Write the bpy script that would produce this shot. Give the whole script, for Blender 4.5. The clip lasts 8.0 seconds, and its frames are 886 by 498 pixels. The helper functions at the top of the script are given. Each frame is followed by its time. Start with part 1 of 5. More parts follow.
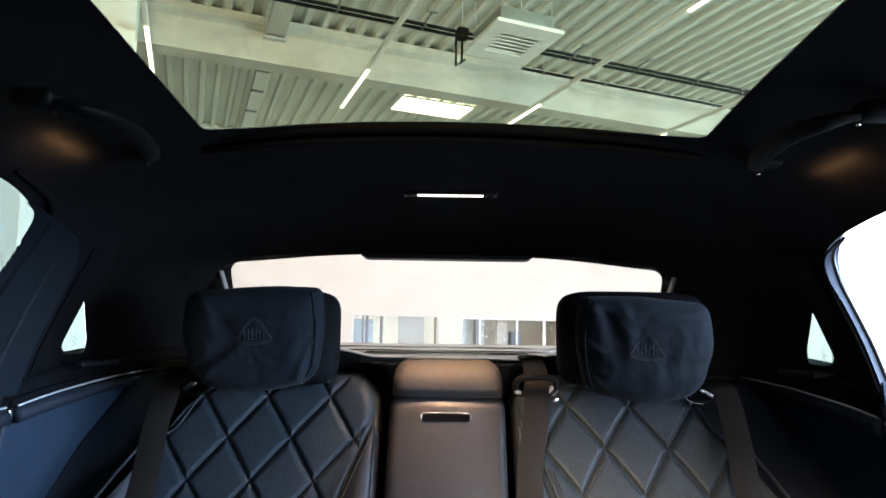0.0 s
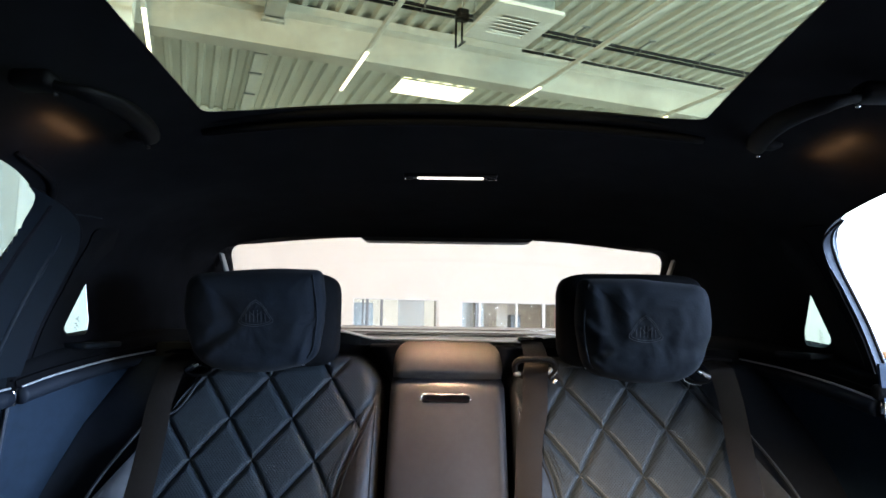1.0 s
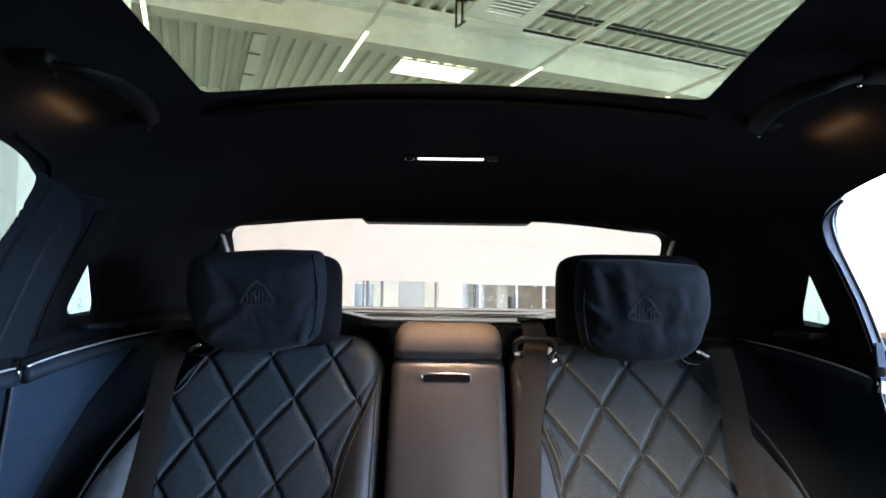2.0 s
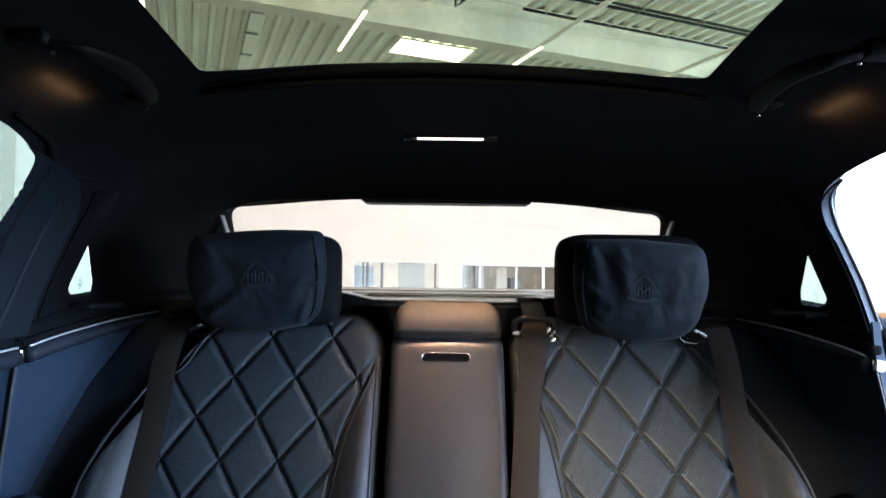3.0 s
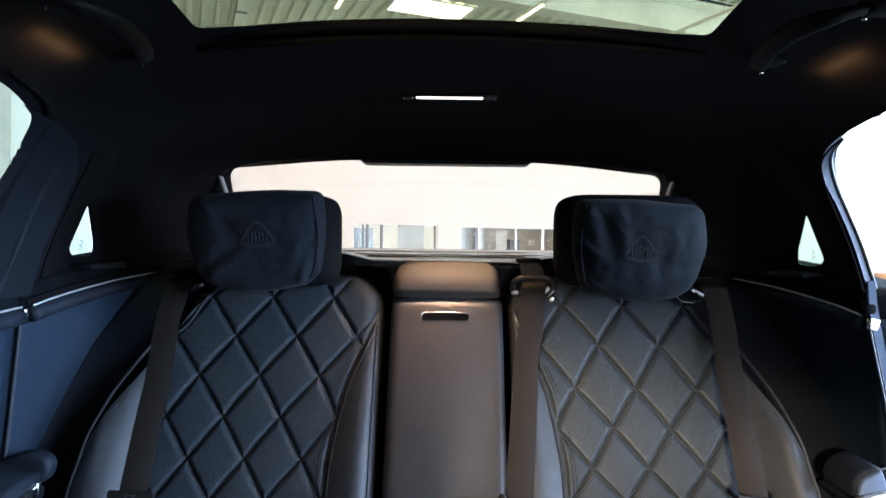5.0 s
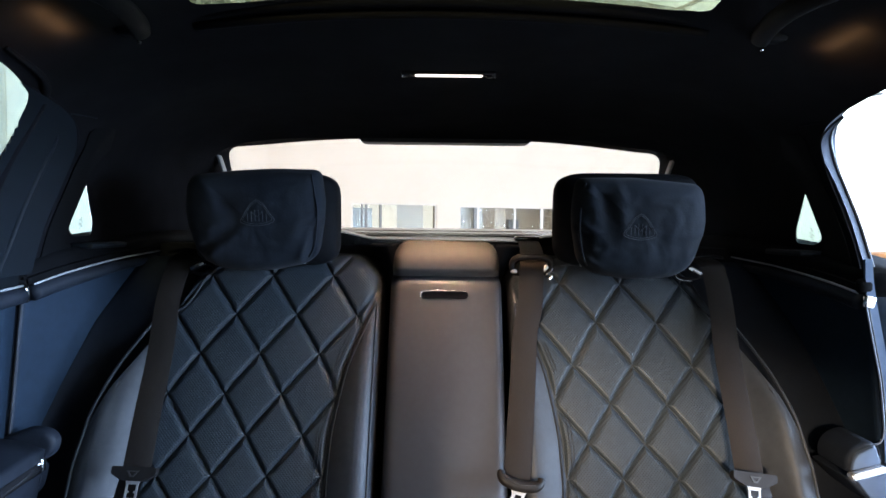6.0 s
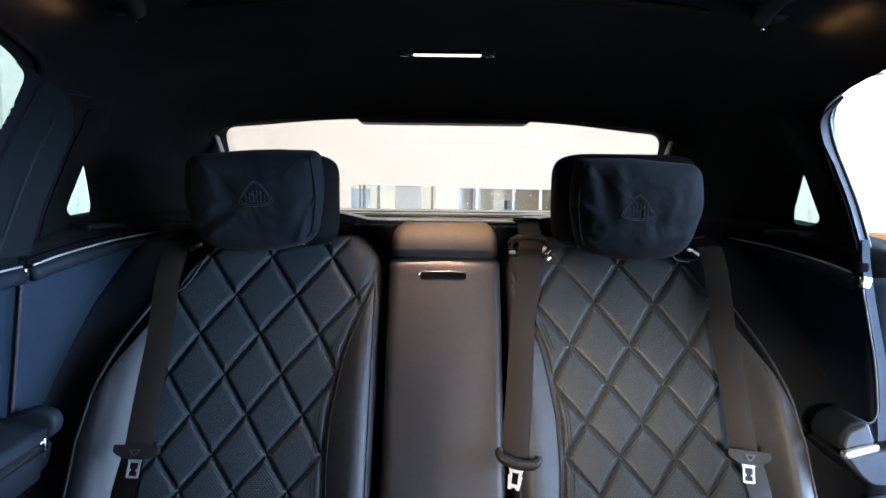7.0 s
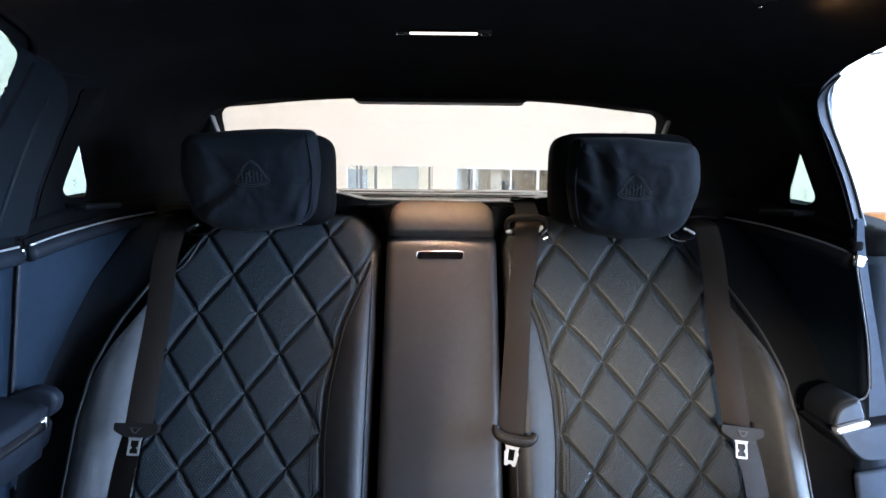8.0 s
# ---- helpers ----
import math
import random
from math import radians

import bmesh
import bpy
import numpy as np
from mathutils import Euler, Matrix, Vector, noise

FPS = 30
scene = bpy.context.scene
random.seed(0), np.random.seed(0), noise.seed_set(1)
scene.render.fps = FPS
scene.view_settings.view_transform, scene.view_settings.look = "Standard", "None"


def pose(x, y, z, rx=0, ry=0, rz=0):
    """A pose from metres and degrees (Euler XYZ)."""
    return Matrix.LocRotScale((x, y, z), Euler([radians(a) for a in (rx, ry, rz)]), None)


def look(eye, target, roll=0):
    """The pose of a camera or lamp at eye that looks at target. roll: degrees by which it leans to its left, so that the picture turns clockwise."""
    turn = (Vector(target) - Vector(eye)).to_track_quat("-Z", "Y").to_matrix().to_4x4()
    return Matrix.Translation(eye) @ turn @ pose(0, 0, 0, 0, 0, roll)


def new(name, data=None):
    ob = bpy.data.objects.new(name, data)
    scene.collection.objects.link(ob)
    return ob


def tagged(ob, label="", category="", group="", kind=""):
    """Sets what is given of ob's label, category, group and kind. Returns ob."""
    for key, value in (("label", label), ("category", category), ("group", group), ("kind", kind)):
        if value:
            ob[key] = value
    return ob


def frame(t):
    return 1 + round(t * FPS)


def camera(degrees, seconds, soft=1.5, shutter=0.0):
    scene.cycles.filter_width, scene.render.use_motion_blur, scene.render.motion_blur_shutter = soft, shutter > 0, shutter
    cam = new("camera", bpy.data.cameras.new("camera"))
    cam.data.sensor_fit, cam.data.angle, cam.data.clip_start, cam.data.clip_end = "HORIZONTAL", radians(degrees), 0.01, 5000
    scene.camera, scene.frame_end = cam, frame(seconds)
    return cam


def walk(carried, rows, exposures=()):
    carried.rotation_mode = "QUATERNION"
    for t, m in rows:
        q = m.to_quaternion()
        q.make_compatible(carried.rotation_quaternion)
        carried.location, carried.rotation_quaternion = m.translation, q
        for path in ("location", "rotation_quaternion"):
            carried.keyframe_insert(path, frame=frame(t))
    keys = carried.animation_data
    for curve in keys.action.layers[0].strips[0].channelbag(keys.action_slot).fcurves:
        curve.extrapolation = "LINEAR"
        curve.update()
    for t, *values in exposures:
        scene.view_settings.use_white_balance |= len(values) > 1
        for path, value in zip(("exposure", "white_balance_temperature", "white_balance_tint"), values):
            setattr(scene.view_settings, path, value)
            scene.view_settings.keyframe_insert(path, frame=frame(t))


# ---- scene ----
cam = camera(70.12, 8.0)
PATH = [
    (0, look((-0.0006, 0.0118, 1.0897), (-0.0024, 1.0033, 1.2192), 0.85)),
    (0.5, look((-0.0003, 0.0099, 1.0884), (-0.0015, 1.0030, 1.2055), 0.84)),
    (1, look((-0.0008, 0.0083, 1.0874), (-0.0020, 1.0029, 1.1911), 0.84)),
    (1.5, look((-0.0009, 0.0065, 1.0865), (-0.0023, 1.0025, 1.1759), 0.82)),
    (3, look((-0.0003, 0.0022, 1.0826), (-0.0008, 1.0011, 1.1282), 0.72)),
    (3.5, look((0.0001, 0.0008, 1.0813), (-0.0002, 1.0003, 1.1120), 0.70)),
    (4, look((0.0000, -0.0000, 1.0800), (0.0000, 0.9999, 1.0957), 0.70)),
    (4.5, look((0.0000, -0.0004, 1.0794), (0.0005, 0.9996, 1.0806), 0.70)),
    (6, look((-0.0004, -0.0044, 1.0763), (0.0025, 0.9945, 1.0306), 0.63)),
    (6.5, look((-0.0002, -0.0054, 1.0759), (0.0042, 0.9927, 1.0148), 0.61)),
    (7, look((-0.0006, -0.0063, 1.0764), (0.0051, 0.9908, 1.0005), 0.64)),
    (7.5, look((-0.0001, -0.0075, 1.0756), (0.0080, 0.9883, 0.9844), 0.62)),
    (8, look((0.0003, -0.0098, 1.0743), (0.0104, 0.9845, 0.9683), 0.55)),
]
walk(cam, PATH)

H = 1.08          # height of the car's own origin above the hall floor
AX = 0.01         # the car's middle line
TURN = 22.0       # the hall stands turned to the car

# ---- light ----
world = bpy.data.worlds.new("sky")
scene.world = world
world.use_nodes = True
wn = world.node_tree.nodes
sky = wn.new("ShaderNodeTexSky")
sky.sky_type = "NISHITA"
sky.sun_disc = False
sky.sun_elevation = radians(35)
sky.sun_rotation = radians(70)
world.node_tree.links.new(sky.outputs[0], wn["Background"].inputs[0])
wn["Background"].inputs[1].default_value = 0.12
scene.view_settings.exposure = 0.0


def hall(p, q, z):
    """A place in the hall: p across, q along the light rails, z over the floor."""
    a = radians(TURN)
    return Vector((p * math.cos(a) - q * math.sin(a), p * math.sin(a) + q * math.cos(a), z))


def area(name, eye, target, sx, sy, watts, colour):
    li = bpy.data.lights.new(name, "AREA")
    li.shape, li.size, li.size_y, li.energy, li.color = "RECTANGLE", sx, sy, watts, colour
    ob = new(name, li)
    ob.matrix_world = look(eye, target)
    return ob


area("facade_daylight", hall(16.8, -2.5, 2.5), hall(2, -0.5, -3.0), 11.0, 4.2, 16000, (0.52, 0.75, 1.18))
# Added fill lamps for the car's inside; these sources are unseen.
area("side_fill", hall(9.0, -7.85, 2.4), hall(0.5, 0, 0.2), 8.0, 4.0, 4000, (0.56, 0.78, 1.14))
area("warm_front_fill", hall(-5.6, -7.85, 2.6), hall(0.2, 0, 0.9), 1.0, 1.0, 3000, (1.25, 0.97, 0.70))


# ---- materials ----
def material(name, colour, rough=0.5, metal=0.0, grain=0.0, scale=60.0, bump=0.0, bump_scale=400.0, sheen=0.0, coat=0.0, stain=0.0, stain_scale=4.0, spec=0.5):
    m = bpy.data.materials.new(name)
    m.use_nodes = True
    nt = m.node_tree
    b = nt.nodes["Principled BSDF"]
    b.inputs["Roughness"].default_value = rough
    b.inputs["Metallic"].default_value = metal
    b.inputs["Specular IOR Level"].default_value = spec
    b.inputs["Sheen Weight"].default_value = sheen
    b.inputs["Coat Weight"].default_value = coat
    b.inputs["Base Color"].default_value = (*colour, 1)
    tc = nt.nodes.new("ShaderNodeTexCoord")
    last = None
    for amount, sc in ((grain, scale), (stain, stain_scale)):
        if amount:
            n = nt.nodes.new("ShaderNodeTexNoise")
            n.inputs["Scale"].default_value = sc
            n.inputs["Detail"].default_value = 5
            nt.links.new(tc.outputs["Object"], n.inputs["Vector"])
            r = nt.nodes.new("ShaderNodeMapRange")
            r.inputs["From Min"].default_value, r.inputs["From Max"].default_value = 0.3, 0.7
            r.inputs["To Min"].default_value, r.inputs["To Max"].default_value = 1 - amount, 1 + amount
            nt.links.new(n.outputs["Fac"], r.inputs["Value"])
            mx = nt.nodes.new("ShaderNodeVectorMath")
            mx.operation = "MULTIPLY"
            if last is None:
                mx.inputs[0].default_value = colour
            else:
                nt.links.new(last, mx.inputs[0])
            nt.links.new(r.outputs[0], mx.inputs[1])
            last = mx.outputs[0]
    if last is not None:
        nt.links.new(last, b.inputs["Base Color"])
    if bump:
        n = nt.nodes.new("ShaderNodeTexVoronoi" if bump_scale > 300 else "ShaderNodeTexNoise")
        n.inputs["Scale"].default_value = bump_scale
        nt.links.new(tc.outputs["Object"], n.inputs["Vector"])
        bp_ = nt.nodes.new("ShaderNodeBump")
        bp_.inputs["Strength"].default_value = bump
        bp_.inputs["Distance"].default_value = 0.001
        nt.links.new(n.outputs[0], bp_.inputs["Height"])
        nt.links.new(bp_.outputs[0], b.inputs["Normal"])
    return m


def glow(name, colour, strength):
    m = bpy.data.materials.new(name)
    m.use_nodes = True
    b = m.node_tree.nodes["Principled BSDF"]
    b.inputs["Base Color"].default_value = (0.8, 0.8, 0.8, 1)
    b.inputs["Emission Color"].default_value = (*colour, 1)
    b.inputs["Emission Strength"].default_value = strength
    return m


def pane_glass(name, tint, gloss=0.025):
    """Thin glass: it lets the view through, tinted, with a weak mirror on top."""
    m = bpy.data.materials.new(name)
    m.use_nodes = True
    nt = m.node_tree
    nt.nodes.remove(nt.nodes["Principled BSDF"])
    t = nt.nodes.new("ShaderNodeBsdfTransparent")
    t.inputs[0].default_value = (*tint, 1)
    g = nt.nodes.new("ShaderNodeBsdfGlossy")
    g.inputs["Roughness"].default_value = 0.02
    mix = nt.nodes.new("ShaderNodeMixShader")
    mix.inputs[0].default_value = gloss
    nt.links.new(t.outputs[0], mix.inputs[1])
    nt.links.new(g.outputs[0], mix.inputs[2])
    nt.links.new(mix.outputs[0], nt.nodes["Material Output"].inputs[0])
    return m


def perforated(name, colour):
    """Leather with rows of fine punched holes."""
    m = material(name, colour, 0.50, grain=0.15, scale=90, bump=0.0)
    nt = m.node_tree
    b = nt.nodes["Principled BSDF"]
    tc = nt.nodes.new("ShaderNodeTexCoord")
    sep = nt.nodes.new("ShaderNodeSeparateXYZ")
    nt.links.new(tc.outputs["Object"], sep.inputs[0])

    def wave(expr_sign):
        a = nt.nodes.new("ShaderNodeMath")
        a.operation = "MULTIPLY_ADD"
        a.inputs[1].default_value = expr_sign
        nt.links.new(sep.outputs["Z"], a.inputs[0])
        nt.links.new(sep.outputs["X"], a.inputs[2])
        f = nt.nodes.new("ShaderNodeMath")
        f.operation = "MULTIPLY"
        f.inputs[1].default_value = 2 * math.pi / 0.0056
        nt.links.new(a.outputs[0], f.inputs[0])
        c = nt.nodes.new("ShaderNodeMath")
        c.operation = "COSINE"
        nt.links.new(f.outputs[0], c.inputs[0])
        return c
    w1, w2 = wave(1.0), wave(-1.0)
    s = nt.nodes.new("ShaderNodeMath")
    s.operation = "ADD"
    nt.links.new(w1.outputs[0], s.inputs[0])
    nt.links.new(w2.outputs[0], s.inputs[1])
    g = nt.nodes.new("ShaderNodeMapRange")
    g.inputs["From Min"].default_value, g.inputs["From Max"].default_value = 0.7, 1.4
    g.inputs["To Min"].default_value, g.inputs["To Max"].default_value = 0.0, -1.0
    nt.links.new(s.outputs[0], g.inputs["Value"])
    bp_ = nt.nodes.new("ShaderNodeBump")
    bp_.inputs["Strength"].default_value = 0.6
    bp_.inputs["Distance"].default_value = 0.001
    dark = nt.nodes.new("ShaderNodeMapRange")
    dark.inputs["From Min"].default_value, dark.inputs["From Max"].default_value = -1.0, 0.0
    dark.inputs["To Min"].default_value, dark.inputs["To Max"].default_value = 0.14, 1.0
    nt.links.new(g.outputs[0], dark.inputs["Value"])
    mul = nt.nodes.new("ShaderNodeVectorMath")
    mul.operation = "MULTIPLY"
    nt.links.new(b.inputs["Base Color"].links[0].from_socket, mul.inputs[0])
    nt.links.new(dark.outputs[0], mul.inputs[1])
    nt.links.new(mul.outputs[0], b.inputs["Base Color"])
    b.inputs["Specular IOR Level"].default_value = 0.20
    nt.links.new(g.outputs[0], bp_.inputs["Height"])
    nt.links.new(bp_.outputs[0], b.inputs["Normal"])
    return m


# Black leather; the blue of the door's daylight is put into this colour.
SIDE_LEATHER = material("daylight_blue_panel_leather", (0.0085, 0.0158, 0.0265), 0.6, grain=0.15, scale=70, bump=0.15, bump_scale=800, stain=0.1, stain_scale=7, spec=0.12)
# Lighter, browner copy of the console leather: the reading lamp's light is painted in.
PAD_LEATHER = material("lamp_warmed_pad_leather", (0.050, 0.043, 0.039), 0.66, grain=0.1, scale=80, bump=0.10, bump_scale=900, stain=0.06, stain_scale=9, spec=0.25)
CONSOLE_LEATHER = material("grey_black_console_leather", (0.0232, 0.0232, 0.0265), 0.50, grain=0.1, scale=80, bump=0.10, bump_scale=900, stain=0.06, stain_scale=9, spec=0.4)
LEATHER = material("black_nappa_leather", (0.0200, 0.0225, 0.0270), 0.50, grain=0.15, scale=80, bump=0.12, bump_scale=900, stain=0.1, stain_scale=9, spec=0.20)
QUILT = perforated("perforated_black_leather", (0.0180, 0.0240, 0.0303))
SUEDE = material("black_suede_lining", (0.0037, 0.0037, 0.0045), 0.95, grain=0.3, scale=22, stain=0.45, stain_scale=9, bump=0.15, bump_scale=250, sheen=0.012, spec=0.02)
CLOTH = material("dark_cushion_suede", (0.0017, 0.0034, 0.0062), 0.85, grain=0.25, scale=18, bump=0.25, bump_scale=250, sheen=0.025, spec=0.15)
PLASTIC = material("black_plastic", (0.0090, 0.0080, 0.0078), 0.45, grain=0.1, scale=60, bump=0.1, bump_scale=700, spec=0.15)
PILLAR = material("dark_pillar_trim", (0.0025, 0.0044, 0.0066), 0.65, spec=0.12, grain=0.15, scale=50, bump=0.1, bump_scale=600)
GLOSSY = material("black_lacquer", (0.01, 0.01, 0.011), 0.12, coat=0.6)
RUBBER = material("rubber_seal", (0.012, 0.012, 0.012), 0.6, grain=0.1)
TRIM_CLOTH = material("black_pillar_cloth", (0.0017, 0.0019, 0.0024), 0.8, grain=0.15, scale=50, bump=0.1, bump_scale=600, spec=0.06)
BRIGHT_METAL = material("satin_bright_metal", (0.85, 0.85, 0.86), 0.25, metal=0.9, grain=0.04, scale=200)
CHROME = material("brushed_chrome", (0.75, 0.75, 0.76), 0.18, metal=1.0, grain=0.05, scale=200)
STEEL = material("belt_steel", (0.34, 0.335, 0.33), 0.38, metal=0.7, grain=0.08, scale=150)
WEBBING = material("black_belt_webbing", (0.0080, 0.0060, 0.0050), 0.55, grain=0.15, scale=300, bump=0.4, bump_scale=1200, spec=0.12)
WOOD = material("brown_open_pore_wood", (0.13, 0.085, 0.058), 0.28, grain=0.3, scale=40, coat=0.2)
JAMB = material("blue_grey_paint", (0.020, 0.023, 0.031), 0.7, spec=0.05, grain=0.05)
# Second tone of the jamb paint, with blue daylight put into its colour.
DAYLIT_TONE = material("daylit_blue_grey", (0.065, 0.088, 0.130), 0.6, spec=0.05, grain=0.08)
CARPET = material("black_carpet", (0.015, 0.015, 0.016), 0.95, grain=0.3, scale=200, bump=0.4, bump_scale=250)
BODY = material("black_car_paint", (0.012, 0.013, 0.018), 0.15, coat=0.8)
# Pane tints also dim the hall and offset the blue cast of its lamps.
ROOF_GLASS = pane_glass("green_tinted_roof_glass", (0.492, 0.490, 0.378))
SIDE_GLASS = pane_glass("green_side_glass", (0.505, 0.560, 0.515))
REAR_GLASS = pane_glass("warm_dim_rear_glass", (0.625, 0.565, 0.505))
LAMP_ON = glow("reading_lamp_glow", (1.0, 0.86, 0.80), 2.2)
FLOOR = material("grey_showroom_tile", (0.42, 0.42, 0.41), 0.25, grain=0.06, scale=3, stain=0.08, stain_scale=0.6)
CREAM = material("cream_wall_plaster", (0.82, 0.77, 0.68), 0.85, grain=0.03, scale=12, bump=0.1, bump_scale=60, stain=0.03, stain_scale=0.7)
WHITE = material("white_wall_paint", (0.80, 0.81, 0.80), 0.8, grain=0.03, scale=10, stain=0.03, stain_scale=0.8)
CONCRETE = material("cast_concrete", (0.52, 0.50, 0.45), 0.85, grain=0.10, scale=9, bump=0.2, bump_scale=40, stain=0.12, stain_scale=1.1)
DECK = material("pale_steel_deck", (0.62, 0.63, 0.58), 0.45, grain=0.05, scale=6, stain=0.05, stain_scale=0.8)
GALV = material("galvanised_steel", (0.55, 0.57, 0.57), 0.4, metal=0.6, grain=0.15, scale=14)
GREY_WALL = material("light_cutting_grey", (0.16, 0.165, 0.17), 0.7, grain=0.05, scale=6, stain=0.08, stain_scale=0.7)
# Much darker copy of the seat leather: the wings' shade is in its colour.
WING_LEATHER = material("shaded_wing_leather", (0.0032, 0.0046, 0.0075), 0.7, grain=0.15, scale=80, bump=0.12, bump_scale=900, spec=0.07)
SATIN = material("satin_silver_trim", (0.50, 0.50, 0.52), 0.42, metal=0.6, grain=0.05, scale=200)
# Darkened leather copy for the armrests, with shade put into its colour.
ARM = material("shaded_armrest_leather", (0.0080, 0.0105, 0.0155), 0.6, grain=0.15, scale=80, bump=0.12, bump_scale=900, spec=0.16)
WHITE_METAL = material("white_enamelled_metal", (0.78, 0.78, 0.76), 0.4, grain=0.03, scale=20)
PIPE = material("black_pipe_lagging", (0.012, 0.012, 0.013), 0.7, grain=0.2, scale=20, spec=0.2)
TUBE_ON = glow("led_tube_glow", (1.0, 0.97, 0.90), 16.0)
SKYLIGHT_ON = glow("skylight_daylight", (1.0, 1.0, 1.0), 12.0)
FRAME_DARK = material("grey_window_frame", (0.16, 0.17, 0.18), 0.4, grain=0.08)
OFFICE = material("office_grey_wall", (0.52, 0.51, 0.49), 0.8, grain=0.08, scale=4)
OFFICE_BLUE = material("pale_blue_frosted_panel", (0.80, 0.85, 0.87), 0.4, grain=0.05, scale=5)
RED_PAPER = material("faded_red_paper", (0.80, 0.46, 0.42), 0.7, grain=0.1, scale=8)
OFFICE_GLASS = pane_glass("office_window_glass", (0.90, 0.95, 0.97), 0.0004)
ROLLER = material("pale_roller_blind", (0.74, 0.69, 0.62), 0.8, grain=0.06, scale=30)
OUTDOORS = glow("bright_outdoors", (0.86, 0.94, 1.0), 2.6)
PIPING = material("pale_edge_piping", (0.075, 0.085, 0.105), 0.45, grain=0.1, scale=300, spec=0.3)
TAN = material("tan_glow_strip", (0.36, 0.20, 0.10), 0.5, grain=0.1, scale=60, bump=0.1, bump_scale=500, spec=0.3)
STITCH = material("black_stitching", (0.006, 0.007, 0.009), 0.7, grain=0.3, scale=900, spec=0.2)
BLUE_CLOTH = material("dark_blue_upholstery", (0.012, 0.021, 0.038), 0.8, spec=0.1, grain=0.2, scale=60, bump=0.2, bump_scale=400)


# ---- building blocks ----
def smooth(me, angle=True):
    me.polygons.foreach_set("use_smooth", [angle] * len(me.polygons))


def mesh_of(verts, faces, name="mesh", soft=True):
    me = bpy.data.meshes.new(name)
    me.from_pydata([tuple(v) for v in verts], [], faces)
    me.validate()
    me.update()
    bm = bmesh.new()
    bm.from_mesh(me)
    bmesh.ops.recalc_face_normals(bm, faces=bm.faces)
    bm.to_mesh(me)
    bm.free()
    smooth(me, soft)
    return me


def thing(name, base, label, category, group="", kind=""):
    ob = new(name)
    ob.empty_display_size = 0.05
    ob.location = (base[0], base[1], base[2] + H)
    return tagged(ob, label, category, group, kind)


def part(name, me, mat, parent, label=""):
    """One mesh in the car's own coordinates, under a thing or a part."""
    if isinstance(me, bmesh.types.BMesh):
        bm, me = me, bpy.data.meshes.new(name)
        bm.to_mesh(me)
        bm.free()
    me.name = name
    ob = new(name, me)
    if mat:
        me.materials.clear()
        me.materials.append(mat)
    ob.parent = parent
    if parent.type == "EMPTY":
        ob.location = -(Vector(parent.location) - Vector((0, 0, H)))
    if label:
        ob["label"] = label
    return ob


def box(cx, cy, cz, sx, sy, sz, bevel=0.0, seg=2, turn=None):
    bm = bmesh.new()
    bmesh.ops.create_cube(bm, size=1)
    bmesh.ops.scale(bm, vec=(sx, sy, sz), verts=bm.verts)
    if bevel:
        bmesh.ops.bevel(bm, geom=bm.edges[:], offset=bevel, segments=seg, profile=0.5, affect="EDGES")
    if turn is not None:
        bmesh.ops.transform(bm, matrix=turn, verts=bm.verts)
    bmesh.ops.translate(bm, vec=(cx, cy, cz), verts=bm.verts)
    me = bpy.data.meshes.new("box")
    bm.to_mesh(me)
    bm.free()
    smooth(me, bevel > 0)
    return me


def slab(fn, back, nu, nv):
    """A closed body: front sheet fn(u, v), back sheet back(u, v), joined all round."""
    w = nu + 1
    n = w * (nv + 1)
    vs = [fn(i / nu, j / nv) for j in range(nv + 1) for i in range(w)] + [back(i / nu, j / nv) for j in range(nv + 1) for i in range(w)]
    fs = []
    for j in range(nv):
        for i in range(nu):
            a, b, c, d = j * w + i, j * w + i + 1, (j + 1) * w + i + 1, (j + 1) * w + i
            fs += [(a, b, c, d), (n + a, n + d, n + c, n + b)]
    for i in range(nu):
        fs += [(i, n + i, n + i + 1, i + 1), (nv * w + i, nv * w + i + 1, n + nv * w + i + 1, n + nv * w + i)]
    for j in range(nv):
        a, b = j * w, (j + 1) * w
        fs += [(a, b, n + b, n + a), (a + nu, n + a + nu, n + b + nu, b + nu)]
    return mesh_of(vs, fs)


def skinned(fn, deep, nu, nv):
    """A closed body with a fine front sheet, plain sides and one back face, deep behind it."""
    w = nu + 1
    vs = [fn(i / nu, j / nv) for j in range(nv + 1) for i in range(w)]
    fs = [(j * w + i, j * w + i + 1, (j + 1) * w + i + 1, (j + 1) * w + i) for j in range(nv) for i in range(nu)]
    rim = list(range(w)) + [j * w + nu for j in range(1, nv + 1)] + [nv * w + i for i in range(nu - 1, -1, -1)] + [j * w for j in range(nv - 1, 0, -1)]
    n, m = len(vs), len(rim)
    vs += [vs[i] + deep for i in rim]
    fs += [(rim[k], n + k, n + (k + 1) % m, rim[(k + 1) % m]) for k in range(m)]
    fs.append(tuple(n + k for k in range(m)))
    return mesh_of(vs, fs)


def spline(pts, n):
    """A smooth line through a few points."""
    P = [Vector(p) for p in pts]
    P = [2 * P[0] - P[1]] + P + [2 * P[-1] - P[-2]]
    out = []
    segs = len(P) - 3
    for k in range(n + 1):
        s = min(k / n * segs, segs - 1e-6)
        i = int(s)
        t = s - i
        a, b, c, d = P[i:i + 4]
        out.append(0.5 * (2 * b + (c - a) * t + (2 * a - 5 * b + 4 * c - d) * t * t + (3 * b - 3 * c + d - a) * t ** 3))
    return out


